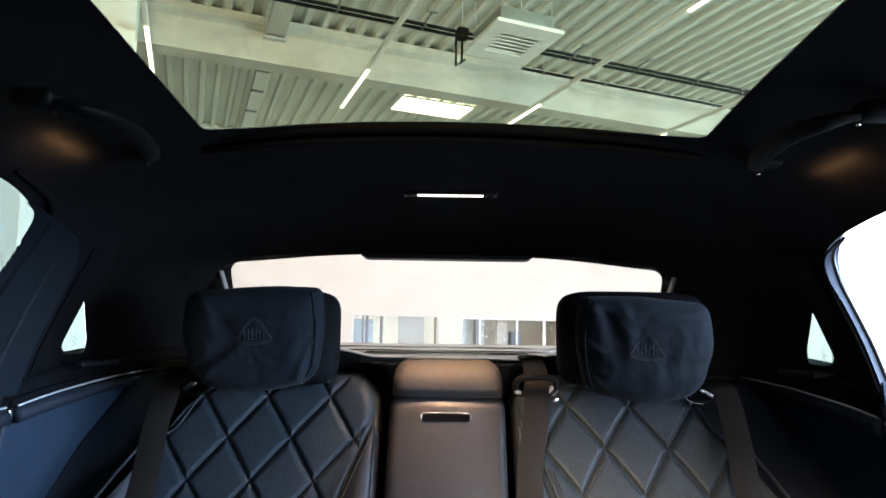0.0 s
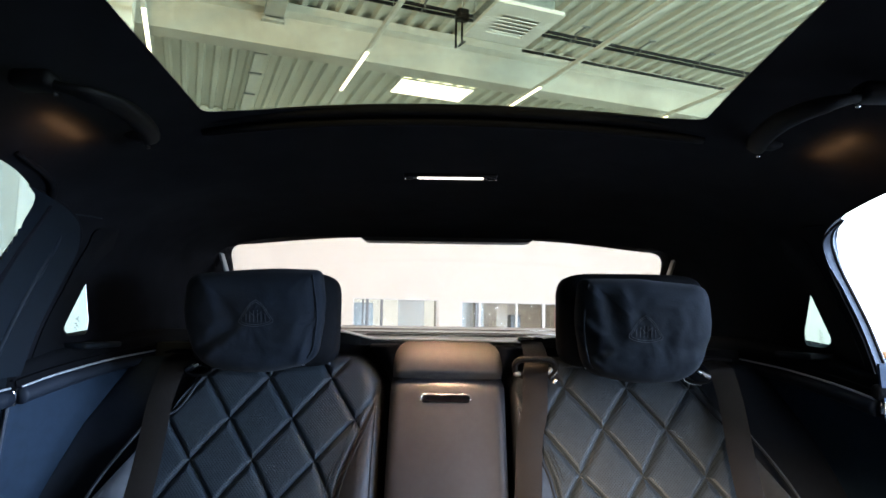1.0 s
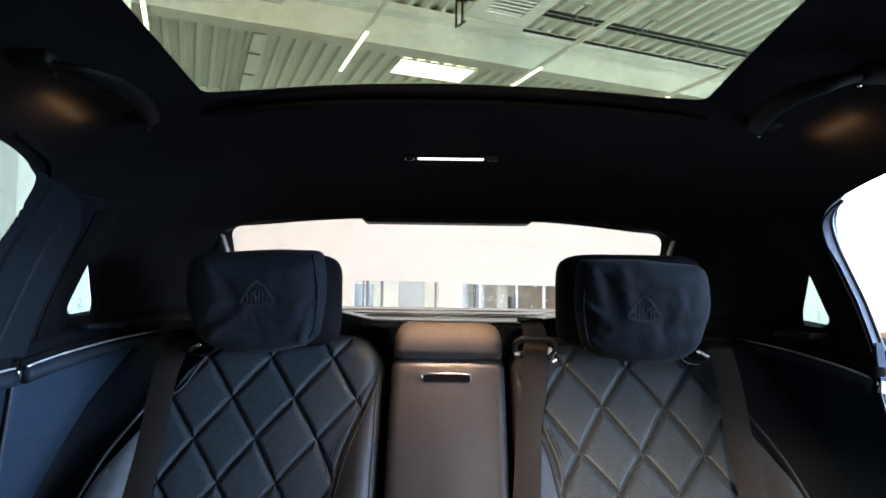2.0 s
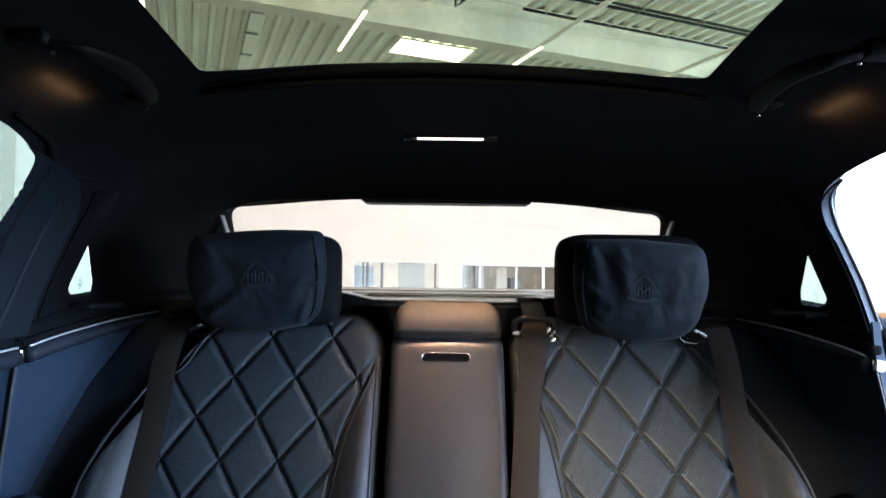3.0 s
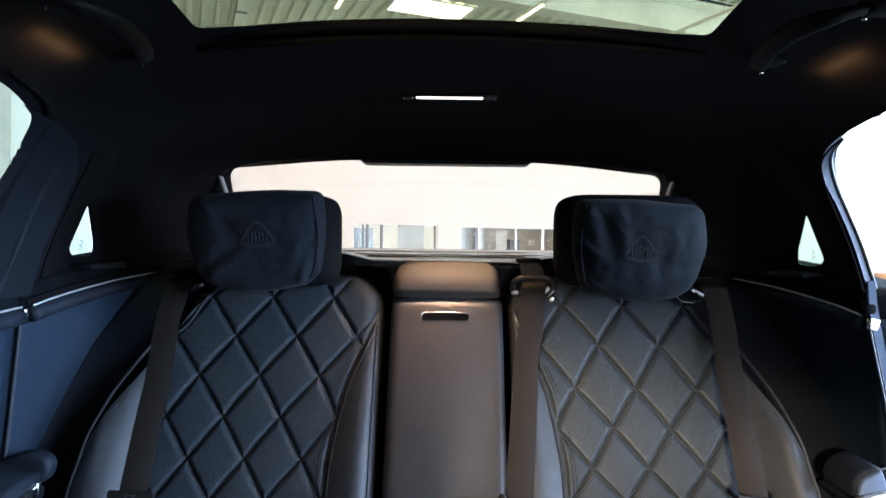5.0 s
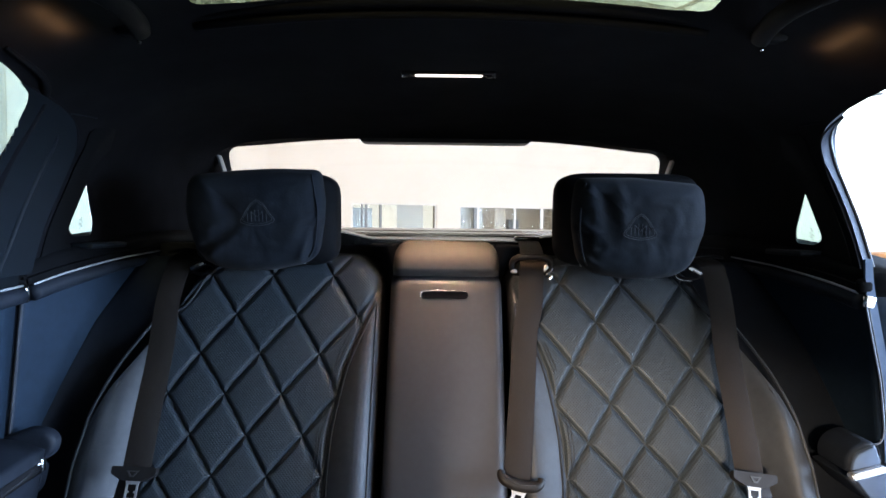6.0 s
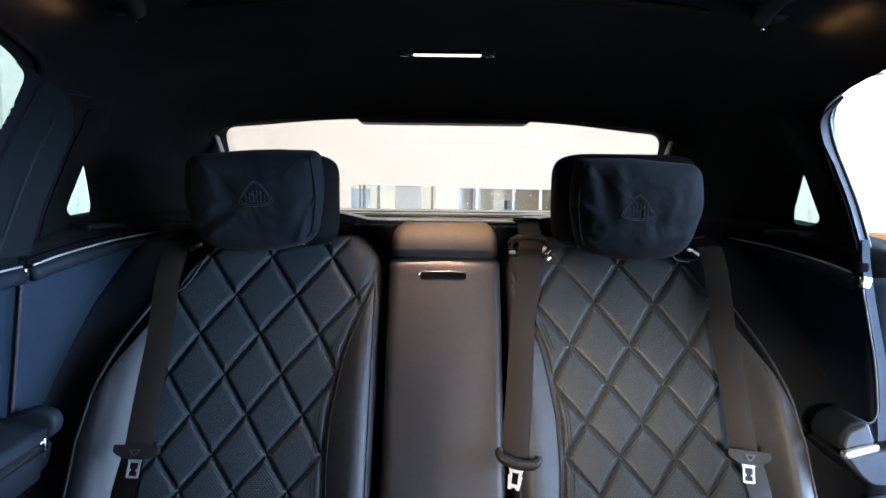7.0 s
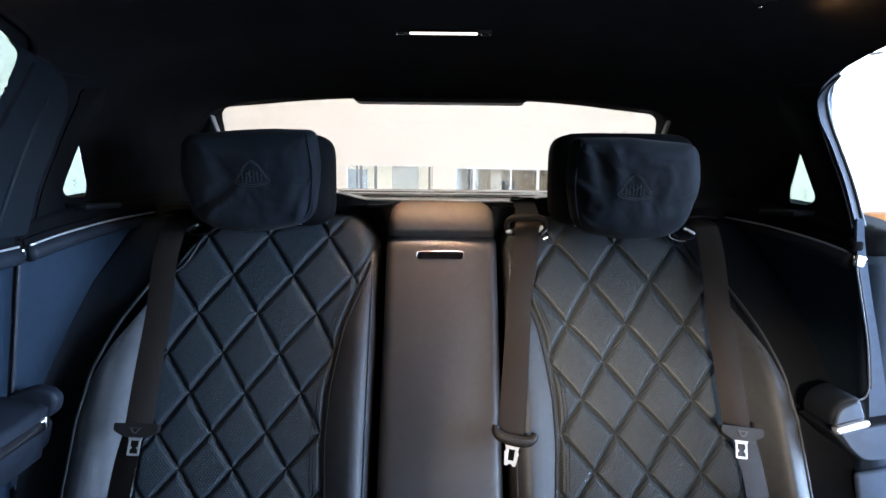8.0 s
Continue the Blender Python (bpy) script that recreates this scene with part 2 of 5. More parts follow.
def tube(pts, r, n=40, seg=8, closed=False, flat=1.0, up=(0, 0, 1)):
    """A round bar along a smooth line; r may be a list of radii. flat squeezes it along up."""
    line = spline(pts, n)
    if closed:
        line = line[:-1]
    vs, fs = [], []
    for k, c in enumerate(line):
        t = (line[(k + 1) % len(line)] - line[k - 1]) if closed else (line[min(k + 1, n)] - line[max(k - 1, 0)])
        t.normalize()
        s = t.cross(Vector(up)).normalized()
        o = s.cross(t)
        rr = r if not isinstance(r, (list, tuple)) else np.interp(k / n, np.linspace(0, 1, len(r)), r)
        for a in range(seg):
            g = 2 * math.pi * a / seg
            vs.append(c + s * (rr * math.cos(g)) + o * (rr * flat * math.sin(g)))
    m = len(line)
    for k in range(m if closed else m - 1):
        for a in range(seg):
            k2, b = (k + 1) % m, (a + 1) % seg
            fs.append((k * seg + a, k * seg + b, k2 * seg + b, k2 * seg + a))
    if not closed:
        fs += [tuple(range(seg)), tuple((m - 1) * seg + a for a in range(seg))]
    return mesh_of(vs, fs)


def ribbon(pts, across, width, thick, n=60, bow=0.0):
    """A band along a smooth line; across: its width's direction, one or one for each point; bow: how far its middle stands out."""
    half = np.linspace(-0.5, 0.5, 13 if bow else 2)
    ring = [(x, -0.5 - bow / thick * (1 - 4 * x * x)) for x in half] + [(0.94 * x, 0.5 - bow / thick * (1 - 4 * x * x)) for x in half[::-1]]
    m = len(ring)
    line = spline(pts, n)
    vs, fs = [], []
    widths = width if isinstance(width, list) else [width, width]
    for k, c in enumerate(line):
        width = float(np.interp(k / n, np.linspace(0, 1, len(widths)), widths))
        t = (line[min(k + 1, n)] - line[max(k - 1, 0)]).normalized()
        if isinstance(across[0], (tuple, list)):
            s = k / n * (len(across) - 1)
            i = min(int(s), len(across) - 2)
            a = Vector(across[i]).lerp(Vector(across[i + 1]), s - i)
        else:
            a = Vector(across)
        a = (a - t * a.dot(t)).normalized()
        o = a.cross(t)
        for x, y in ring:
            vs.append(c + a * width * x + o * thick * y)
    for k in range(n):
        for i in range(m):
            j = (i + 1) % m
            fs.append((k * m + i, k * m + j, k * m + m + j, k * m + m + i))
    fs += [tuple(range(m)), tuple(n * m + i for i in reversed(range(m)))]
    me = mesh_of(vs, fs, soft=False)
    return me


def prism(outline, axis, a, b, far=None):
    """A block with that outline: axis x takes (y, z), y takes (x, z), z takes (x, y). far: another outline at b."""
    def put(u, v, w):
        return {"x": (w, u, v), "y": (u, w, v), "z": (u, v, w)}[axis]
    n = len(outline)
    vs = [put(u, v, a) for u, v in outline] + [put(u, v, b) for u, v in far or outline]
    fs = [tuple(range(n)), tuple(n + i for i in reversed(range(n)))] + [(i, n + i, n + (i + 1) % n, (i + 1) % n) for i in range(n)]
    return mesh_of(vs, fs, soft=False)


def rounded(outline, r, seg=5):
    """An outline with its corners rounded; r: one radius or one for each corner."""
    out = []
    n = len(outline)
    for i in range(n):
        a, b, c = Vector(outline[i - 1]), Vector(outline[i]), Vector(outline[(i + 1) % n])
        rr = r[i] if isinstance(r, (list, tuple)) else r
        u, v = (a - b), (c - b)
        d = min(rr, u.length * 0.48, v.length * 0.48)
        p, q = b + u.normalized() * d, b + v.normalized() * d
        for k in range(seg + 1):
            t = k / seg
            out.append(tuple((1 - t) ** 2 * p + 2 * t * (1 - t) * b + t * t * q))
    return out


def carve(me, cutters, keep=False):
    """A mesh with blocks cut out of it, or (keep) what lies within the one block."""
    ob = bpy.data.objects.new("carved", me)
    scene.collection.objects.link(ob)
    obs = []
    for c in cutters:
        k = bpy.data.objects.new("cutter", c)
        scene.collection.objects.link(k)
        m = ob.modifiers.new("cut", "BOOLEAN")
        m.operation, m.object, m.solver = "INTERSECT" if keep else "DIFFERENCE", k, "EXACT"
        obs.append(k)
    dg = bpy.context.evaluated_depsgraph_get()
    out = bpy.data.meshes.new_from_object(ob.evaluated_get(dg))
    for k in obs + [ob]:
        bpy.data.objects.remove(k)
    return out


def crisp(me, degrees=35):
    """Smooth faces with hard edges above an angle."""
    smooth(me)
    bm = bmesh.new()
    bm.from_mesh(me)
    for e in bm.edges:
        if len(e.link_faces) == 2 and e.calc_face_angle(0) > radians(degrees):
            e.smooth = False
    bm.to_mesh(me)
    bm.free()
    return me


def joined(*meshes):
    bm = bmesh.new()
    for m in meshes:
        bm.from_mesh(m)
    me = bpy.data.meshes.new("joined")
    bm.to_mesh(me)
    bm.free()
    return me


def lerp_table(x, table):
    if x <= table[0][0]:
        return table[0][1]
    for (a, p), (b, q) in zip(table, table[1:]):
        if x <= b:
            return p + (q - p) * (x - a) / (b - a)
    return table[-1][1]


def flow(x, table):
    """As lerp_table, but with softened knees."""
    return sum(lerp_table(x + d, table) * w for d, w in ((-0.08, 0.15), (-0.04, 0.2), (0, 0.3), (0.04, 0.2), (0.08, 0.15)))

# ---- the car's shell ----
WIDTH = [(-1.3, 0.56), (-0.6, 0.70), (1.03, 0.70), (1.4, 0.675), (1.75, 0.665), (2.15, 0.65)]
CROWN = [(-1.3, 0.02), (-0.9, 0.20), (-0.5, 0.28), (0.3, 0.297), (0.85, 0.290), (1.2, 0.272), (1.5, 0.25), (1.72, 0.217), (1.95, 0.09), (2.15, -0.04)]
SQUARE = [(1.15, 3.0), (1.7, 6.0)]      # how boxy the section is
BELT = -0.10


def shell_point(y, s, off=0.0):
    """The cabin's lining at station y; s runs from -1 (left belt line) over the roof to 1. off: metres outwards."""
    a = flow(y, WIDTH) + off
    h = flow(y, CROWN) - BELT + off
    g = s * math.pi / 2
    n = lerp_table(y, SQUARE)
    x = a * math.copysign(abs(math.sin(g)) ** (2 / n), g)
    z = h * max(math.cos(g), 0) ** (2 / n)
    return Vector((AX + x, y, BELT + z))


def side_x(y, z):
    """Half width of the cabin at a height."""
    if z <= BELT:
        return 0.70 + 0.1 * min(BELT - z, 0.25)
    h = flow(y, CROWN) - BELT
    n = lerp_table(y, SQUARE)
    return flow(y, WIDTH) * (1 - min((z - BELT) / h, 0.98) ** n) ** (1 / n)


def shell(y0, y1, inner, outer, nu=72, nv=64):
    def bend(u):
        s = 2 * u - 1
        return math.copysign(abs(s) ** 0.9, s)
    return slab(lambda u, v: shell_point(y0 + (y1 - y0) * v, bend(u), inner), lambda u, v: shell_point(y0 + (y1 - y0) * v, bend(u), outer), nu, nv)


ROOF_HOLE = rounded([(-0.266, 0.10), (0.305, 0.10), (0.331, 0.50), (0.347, 0.70), (0.369, 0.884), (0.19, 0.861), (-0.17, 0.850), (-0.346, 0.880)], [0.05, 0.05, 0.2, 0.2, 0.018, 0.3, 0.3, 0.018])
DOOR_HOLE = rounded([(0.15, -0.12), (0.15, 0.12), (0.30, 0.195), (0.86, 0.184), (0.99, 0.168), (1.060, 0.150), (1.110, 0.110), (1.108, 0.05), (1.064, -0.06), (1.040, -0.12)], [0.01, 0.08, 0.12, 0.1, 0.05, 0.04, 0.04, 0.04, 0.04, 0.02])
DOOR_GLASS = rounded([(0.20, -0.12), (0.20, 0.10), (0.32, 0.190), (0.70, 0.201), (0.83, 0.195), (0.930, 0.170), (0.957, 0.11), (0.948, 0.045), (0.898, -0.12)], [0.01, 0.08, 0.1, 0.1, 0.05, 0.025, 0.04, 0.05, 0.02])
FRONT_HOLE = rounded([(-0.95, -0.12), (-0.45, 0.18), (-0.02, 0.20), (0.02, -0.12)], [0.02, 0.1, 0.05, 0.02])
REAR_HOLE = rounded([(-0.68, -0.06), (-0.628, 0.135), (-0.606, 0.196), (-0.34, 0.221), (0.0, 0.227), (0.36, 0.218), (0.624, 0.189), (0.650, 0.125), (0.70, -0.06)], [0.02, 0.05, 0.09, 0.2, 0.3, 0.2, 0.08, 0.05, 0.02])
WIND_HOLE = rounded([(-0.56, -0.06), (-0.45, 0.20), (0.47, 0.20), (0.58, -0.06)], 0.06)
QUARTER = {-1: rounded([(1.146, -0.028), (1.183, 0.059), (1.222, -0.012), (1.218, -0.041), (1.159, -0.041)], [0.012, 0.005, 0.05, 0.012, 0.01]),
           1: rounded([(1.152, -0.034), (1.191, 0.058), (1.234, -0.012), (1.233, -0.041), (1.176, -0.044)], [0.012, 0.005, 0.05, 0.012, 0.01])}

car = thing("car_cabin", (AX, 0.4, -H), "black-trimmed luxury saloon cabin with glass roof", "car")


def flared(outline, s, slope, rise=0.0):
    """A side opening that widens rearwards, and upwards at its top, on its way out."""
    a, b = (0.5, 0.9) if rise else (0.3, 1.2)
    x0 = [side_x(y, z) + s * AX for y, z in outline]

    def at(w):
        return [(y + slope * (w - x), z + rise * (w - x) * min(max((z - 0.08) / 0.06, 0), 1)) for (y, z), x in zip(outline, x0)]
    return prism(at(a), "x", s * a, s * b, at(b))


def roof_block():
    return prism([(x * 0.73, y * 0.73) for x, y in ROOF_HOLE], "z", 0.21, 0.37, [(x * 1.28, y * 1.28) for x, y in ROOF_HOLE])


lining = carve(shell(-1.25, 2.12, 0.0, 0.045), [
    roof_block(), prism(REAR_HOLE, "y", 1.70, 2.6), prism(WIND_HOLE, "y", -2.0, -0.62),
    flared(DOOR_GLASS, -1, 1.75, 0.4), flared(DOOR_HOLE, 1, 0.8, 0.5), prism(FRONT_HOLE, "x", -1.2, -0.3), prism(FRONT_HOLE, "x", 0.3, 1.2),
    flared(QUARTER[-1], -1, 1.75), flared(QUARTER[1], 1, 1.7)])
headliner = part("headliner", crisp(lining), SUEDE, car, "black suede roof lining")

# the glass roof with its frame and the lip at its rear
part("roof_glass", slab(lambda u, v: shell_point(0.05 + 1.02 * v, (u - 0.5) * 0.72, 0.036), lambda u, v: shell_point(0.05 + 1.02 * v, (u - 0.5) * 0.72, 0.040), 16, 12), ROOF_GLASS, car, "green-tinted panoramic roof glass")
lip = [Vector((x, y, z)) for x, y, z in ((-0.352, 0.902, 0.267), (-0.17, 0.881, 0.276), (0.01, 0.877, 0.279), (0.19, 0.887, 0.276), (0.374, 0.906, 0.267))]
part("roof_frame_lip", tube(lip, 0.007, 40, 10), TRIM_CLOTH, car, "black roof blind bar at the rear of the glass")
part("roof_seal", tube([(p.x, p.y - 0.020, p.z + 0.011) for p in lip], 0.008, 40, 8), TRIM_CLOTH, car)

# rear window and its glass
part("rear_glass", slab(lambda u, v: Vector((AX + (u - 0.5) * 1.36, 1.70 + 0.47 * v, 0.245 - 0.30 * v - 0.04 * (2 * u - 1) ** 2)), lambda u, v: Vector((AX + (u - 0.5) * 1.36, 1.704 + 0.47 * v, 0.248 - 0.30 * v - 0.04 * (2 * u - 1) ** 2)), 16, 8), REAR_GLASS, car, "rear window glass, tinted to warm and dim the hall")
brake = part("brake_light_housing", prism(rounded([(-0.235, 0.235), (-0.222, 0.204), (0.237, 0.204), (0.252, 0.235)], [0.002, 0.02, 0.02, 0.002]), "y", 1.70, 1.76), PLASTIC, car, "flat black brake light housing over the rear window")
for s in (-1, 1):
    x = AX + s * 0.617
    part("pillar_clip", box(x - s * 0.004, 1.745, 0.132, 0.006, 0.03, 0.075, 0.002, turn=pose(0, 0, 0, 0, s * 19, 0)), FRAME_DARK, car, "grey clip on the rear pillar")

# side glass
def side_pane(outline, s, off):
    """Glass that follows the shell, bounded by an outline in (y, z)."""
    body = shell(0.1, 1.45, off, off + 0.004, 60, 30)
    return carve(body, [flared(outline, s, 1.7)], keep=True)


for s in (-1, 1):
    part("quarter_glass", side_pane(QUARTER[s], s, 0.03), SIDE_GLASS, car, "small triangular quarter window")
    y0, z0 = 1.226, -0.022 - 0.003 * s
    for k in range(7):
        w = (0.005, 0.009, 0.006, 0.010, 0.008, 0.005, 0.004)[k]
        me = box(0, y0 + (0.004, 0, 0.006, -0.002, 0.003, -0.004, 0.002)[k], z0 + 0.0042 * (3 - k), 0.0006, w, 0.0014)
        me.transform(Matrix.Translation((AX + s * (side_x(y0, z0) + 0.027), 0, 0)))
        part("glass_marking", me, FRAME_DARK, car)

for s in (-1, 1):
    rim = rounded([(1.060, -0.12), (1.084, -0.05), (1.128, 0.05), (1.125, 0.12), (1.10, 0.148), (1.17, 0.160), (1.24, 0.10), (1.26, -0.12)], [0.01, 0.05, 0.05, 0.04, 0.02, 0.05, 0.05, 0.01])
    arch = rounded([(1.135, -0.056), (1.165, 0.02), (1.19, 0.105), (1.27, 0.18), (1.5, 0.18), (1.5, -0.056)], [0.01, 0.04, 0.04, 0.05, 0.05, 0.01])
    me = carve(carve(shell(1.0, 1.6, -0.0025, 0.002, 72, 60), [flared(rim, s, 0.5)], keep=True), [flared(arch, s, 0.6)])
    part("pillar_trim", crisp(me), TRIM_CLOTH, car, "dark pillar trim round the quarter window")
    part("quarter_sill", box(AX + s * 0.664, 1.20, -0.058, 0.05, 0.10, 0.010, 0.003, turn=pose(0, 0, 0, 0, 0, s * 8)), PILLAR, car, "thin sill under the quarter window")

    part("lining_seam", tube([shell_point(y, s * k, -0.0006) for y, k in ((0.992 + 0.022 * (s + 1), 0.622 - 0.004 * (s + 1)), (1.045, 0.609), (1.065, 0.604), (1.09, 0.600))], 0.0012, 30, 6), PILLAR, car, "fine seam between pillar and roof lining")

# ---- lower body: floor, front bulkhead, jambs and outer skin ----
part("cabin_floor", box(AX, 0.4, -0.82, 1.5, 3.3, 0.04), CARPET, car, "black carpeted car floor")
# Unseen added sheets that shape the front light on the rear seats.
for x0, x1, top in ((-0.70, -0.283, 0.16), (-0.283, 0.27, -0.22), (0.27, 0.70, 0.16)):
    part("light_blocker", slab(lambda u, v: Vector((AX + x0 + (x1 - x0) * u, -0.40 - 0.10 * v, -0.80 + (0.80 + top) * v)), lambda u, v: Vector((AX + x0 + (x1 - x0) * u, -0.44 - 0.10 * v, -0.80 + (0.80 + top) * v)), 4, 4), CARPET, car, "unseen dark sheet that blocks front light from the rear seats")
part("light_blocker", box(AX - 0.672, -0.18, -0.31, 0.03, 0.56, 0.96, 0.01), CARPET, car, "unseen dark sheet that blocks front light from the rear seats")
part("light_blocker", slab(lambda u, v: Vector((AX + 0.28 - (0.01 + 0.51 * min(v / 0.60, 1)) * (1 - u), -0.455 - 0.03 * v, -0.07 + 0.34 * v)), lambda u, v: Vector((AX + 0.28 - (0.01 + 0.51 * min(v / 0.60, 1)) * (1 - u), -0.485 - 0.03 * v, -0.07 + 0.34 * v)), 4, 12), CARPET, car, "unseen dark sheet that blocks front light from the rear seats")
part("front_bulkhead", box(AX, -1.26, -0.46, 1.2, 0.06, 0.76), PLASTIC, car)
part("rear_bulkhead", slab(lambda u, v: Vector((AX + (u - 0.5) * 1.24, 1.37 - 0.2 * (1 - v), -0.82 + 0.760 * v)), lambda u, v: Vector((AX + (u - 0.5) * 1.24, 1.43, -0.82 + 0.760 * v)), 12, 12), SUEDE, car)


LINE = [(1.03, -0.121), (1.12, -0.102), (1.23, -0.087), (1.40, -0.074), (1.6, -0.070)]      # height of the bright line along the panel


def panel_x(y, z):
    """Half width of the side lining under the belt line."""
    base = lerp_table(y, [(1.0, 0.698), (1.05, 0.694), (1.15, 0.672), (1.25, 0.650), (1.42, 0.618), (1.6, 0.60)])
    d = -0.09 - z
    return base + 0.22 * max(d, 0) * math.exp(-max(d, 0) * 2.2) - 0.006 * math.sin(min(max(d / 0.3, 0), 1) * math.pi)


def padded(outline, y0, y1, r):
    """A block along y with that outline in (x, z) and a rounded front edge."""
    n = len(outline)
    cx, cz = sum(p[0] for p in outline) / n, sum(p[1] for p in outline) / n
    vs, fs = [], []
    steps = [(y0, 0.0)] + [(y0 + r * (1 - math.cos(a)), math.sin(a)) for a in (0.4, 0.8, 1.2, math.pi / 2)] + [(y1, 1.0)]
    for y, k in steps:
        for x, z in outline:
            d = Vector((cx - x, cz - z))
            d = d.normalized() * r * (1 - k)
            vs.append((AX + x + d.x, y, z + d.y))
    for j in range(len(steps) - 1):
        for i in range(n):
            q = (i + 1) % n
            fs.append((j * n + i, j * n + q, (j + 1) * n + q, (j + 1) * n + i))
    fs += [tuple(range(n)), tuple((len(steps) - 1) * n + i for i in range(n))]
    return mesh_of(vs, fs)


def ledge_end(x, y, z):
    """The rounded end of a padded ledge."""
    return crisp(box(x, y, z, 0.026, 0.020, 0.026, 0.009, 4), 60)


def wing_point(s, u, v):
    """The fixed padding beside the seat; u from the seat out to the panel, v from the top down."""
    z = -0.085 - 0.60 * v
    y1 = flow(z, WING)
    x0 = 0.47 + 0.14 * min(v * 2.2, 1)
    x1 = panel_x(max(y1, 1.036), z) + 0.004
    y0 = 1.315 + 0.466 * (z + 0.11)
    bulge = 0.004 * math.sin(math.pi * u)
    return Vector((AX + s * (x0 + (x1 - x0) * u), y0 + (y1 - y0) * u ** 1.5 - bulge, z))


WING = [(-0.7, 0.98), (-0.366, 1.09), (-0.31, 1.13), (-0.256, 1.17), (-0.18, 1.21), (-0.125, 1.265), (-0.087, 1.37)]      # depth at which the wing meets the side panel
for s in (-1, 1):
    def down(u, v):
        return lerp_table(1.035 + 0.50 * u, LINE) - 0.004 - 0.66 * v
    part("rear_side_panel", slab(lambda u, v: Vector((AX + s * panel_x(1.035 + 0.50 * u, down(u, v)), 1.035 + 0.50 * u, down(u, v))),
                                 lambda u, v: Vector((AX + s * 0.79, 1.035 + 0.50 * u, down(u, v))), 40, 40), SIDE_LEATHER, car, "black leather rear side panel, daylight blue put into its colour")
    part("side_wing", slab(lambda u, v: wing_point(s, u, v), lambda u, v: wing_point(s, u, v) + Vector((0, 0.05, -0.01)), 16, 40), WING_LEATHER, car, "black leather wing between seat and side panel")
    part("panel_cap", slab(lambda u, v: Vector((AX + s * (panel_x(1.035 + 0.50 * u, -0.08) + 0.002), 1.035 + 0.50 * u, lerp_table(1.035 + 0.50 * u, LINE) - 0.003 + 0.040 * v)),
                           lambda u, v: Vector((AX + s * 0.79, 1.035 + 0.50 * u, lerp_table(1.035 + 0.50 * u, LINE) - 0.003 + 0.040 * v)), 30, 3), TRIM_CLOTH, car, "black cloth cap over the side panel")
    # padded ledge over the panel and the dark strip with its bright top line
    ys = [1.045, 1.10, 1.17, 1.24, 1.32, 1.42, 1.52]
    part("panel_ledge", ribbon([(AX + s * (panel_x(y, -0.08) + 0.045), y, lerp_table(y, LINE) + 0.018) for y in ys], (1, 0, 0.25 * s), 0.10, 0.010), TRIM_CLOTH, car)
    part("trim_strip", tube([(AX + s * (panel_x(y, -0.1) - 0.004), y, lerp_table(y, LINE) - 0.015) for y in ys], [0.014, 0.014, 0.012, 0.010, 0.008, 0.006], 40, 10, flat=1.0), ARM, car, "black padded strip along the side panel")
    part("trim_line", tube([(AX + s * (panel_x(y, -0.1) - 0.008), y, lerp_table(y, LINE)) for y in ys], 0.0019, 40, 6), SATIN, car, "thin bright metal line")
    if s > 0:
        part("trim_end", box(AX + 0.6945, 1.028, -0.1305, 0.019, 0.012, 0.021, 0.004, turn=pose(0, 0, 0, 0, 12, 0)), CHROME, car, "bright metal end of the side strip")
        part("ledge_end", ledge_end(AX + 0.694, 1.040, -0.106), TRIM_CLOTH, car, "rounded black end of the padded ledge")
        edge = [(0.6925, -0.140), (0.694, -0.148), (0.707, -0.205), (0.720, -0.263), (0.728, -0.322), (0.730, -0.350), (0.724, -0.366), (0.710, -0.371)]
        part("panel_piping", tube([(AX + x, 1.030, z) for x, z in edge], 0.0019, 60, 8, up=(0, 1, 0)), PIPING, car, "fine pale piping round the panel's edge")
        part("panel_gap", tube([(AX + x + 0.0042, 1.0305, z) for x, z in edge[:6]], 0.0017, 50, 6, up=(0, 1, 0)), RUBBER, car)
    else:
        part("trim_end", box(AX - 0.697, 1.033, -0.134, 0.016, 0.012, 0.028, 0.004), CHROME, car, "bright metal end of the side strip")
        part("panel_piping", tube([(AX - panel_x(1.035, z) + 0.001, 1.034, z) for z in (-0.135, -0.2, -0.3, -0.37)], 0.003, 30, 6), LEATHER, car)
    # armrest stub
    stub = thing("armrest_end", (AX + s * 0.70, 1.10, -0.48), "black leather armrest end on the side panel", "armrest", "armrest ends")
    if s > 0:
        face = rounded([(0.652, -0.407), (0.650, -0.384), (0.661, -0.366), (0.684, -0.356), (0.699, -0.358), (0.712, -0.394)], [0.006, 0.012, 0.012, 0.012, 0.008, 0.006], 6)
        body = part("pad", crisp(padded(face, 1.000, 1.080, 0.010), 60), ARM, stub)
        inset = rounded([(0.657, -0.401), (0.659, -0.386), (0.665, -0.374), (0.690, -0.362), (0.695, -0.364), (0.703, -0.390)], [0.003, 0.006, 0.006, 0.004, 0.004, 0.003], 5)
        part("end_panel", crisp(padded(inset, 0.9955, 1.010, 0.003), 60), DAYLIT_TONE, body, "smooth end panel, blue daylight put into its colour")
        part("stitch_line", tube([(AX + x, 0.9985, z) for x, z in ((0.6545, -0.402), (0.6565, -0.386), (0.663, -0.3715), (0.690, -0.3595), (0.698, -0.362), (0.706, -0.389))], 0.0008, 50, 5, up=(0, 1, 0)), STITCH, body)
        part("metal_bar", box(AX + 0.6785, 0.993, -0.4025, 0.058, 0.018, 0.0125, 0.005, 3, turn=pose(0, 0, 0, 0, -15.5, 0)), BRIGHT_METAL, stub, "bright metal bar")
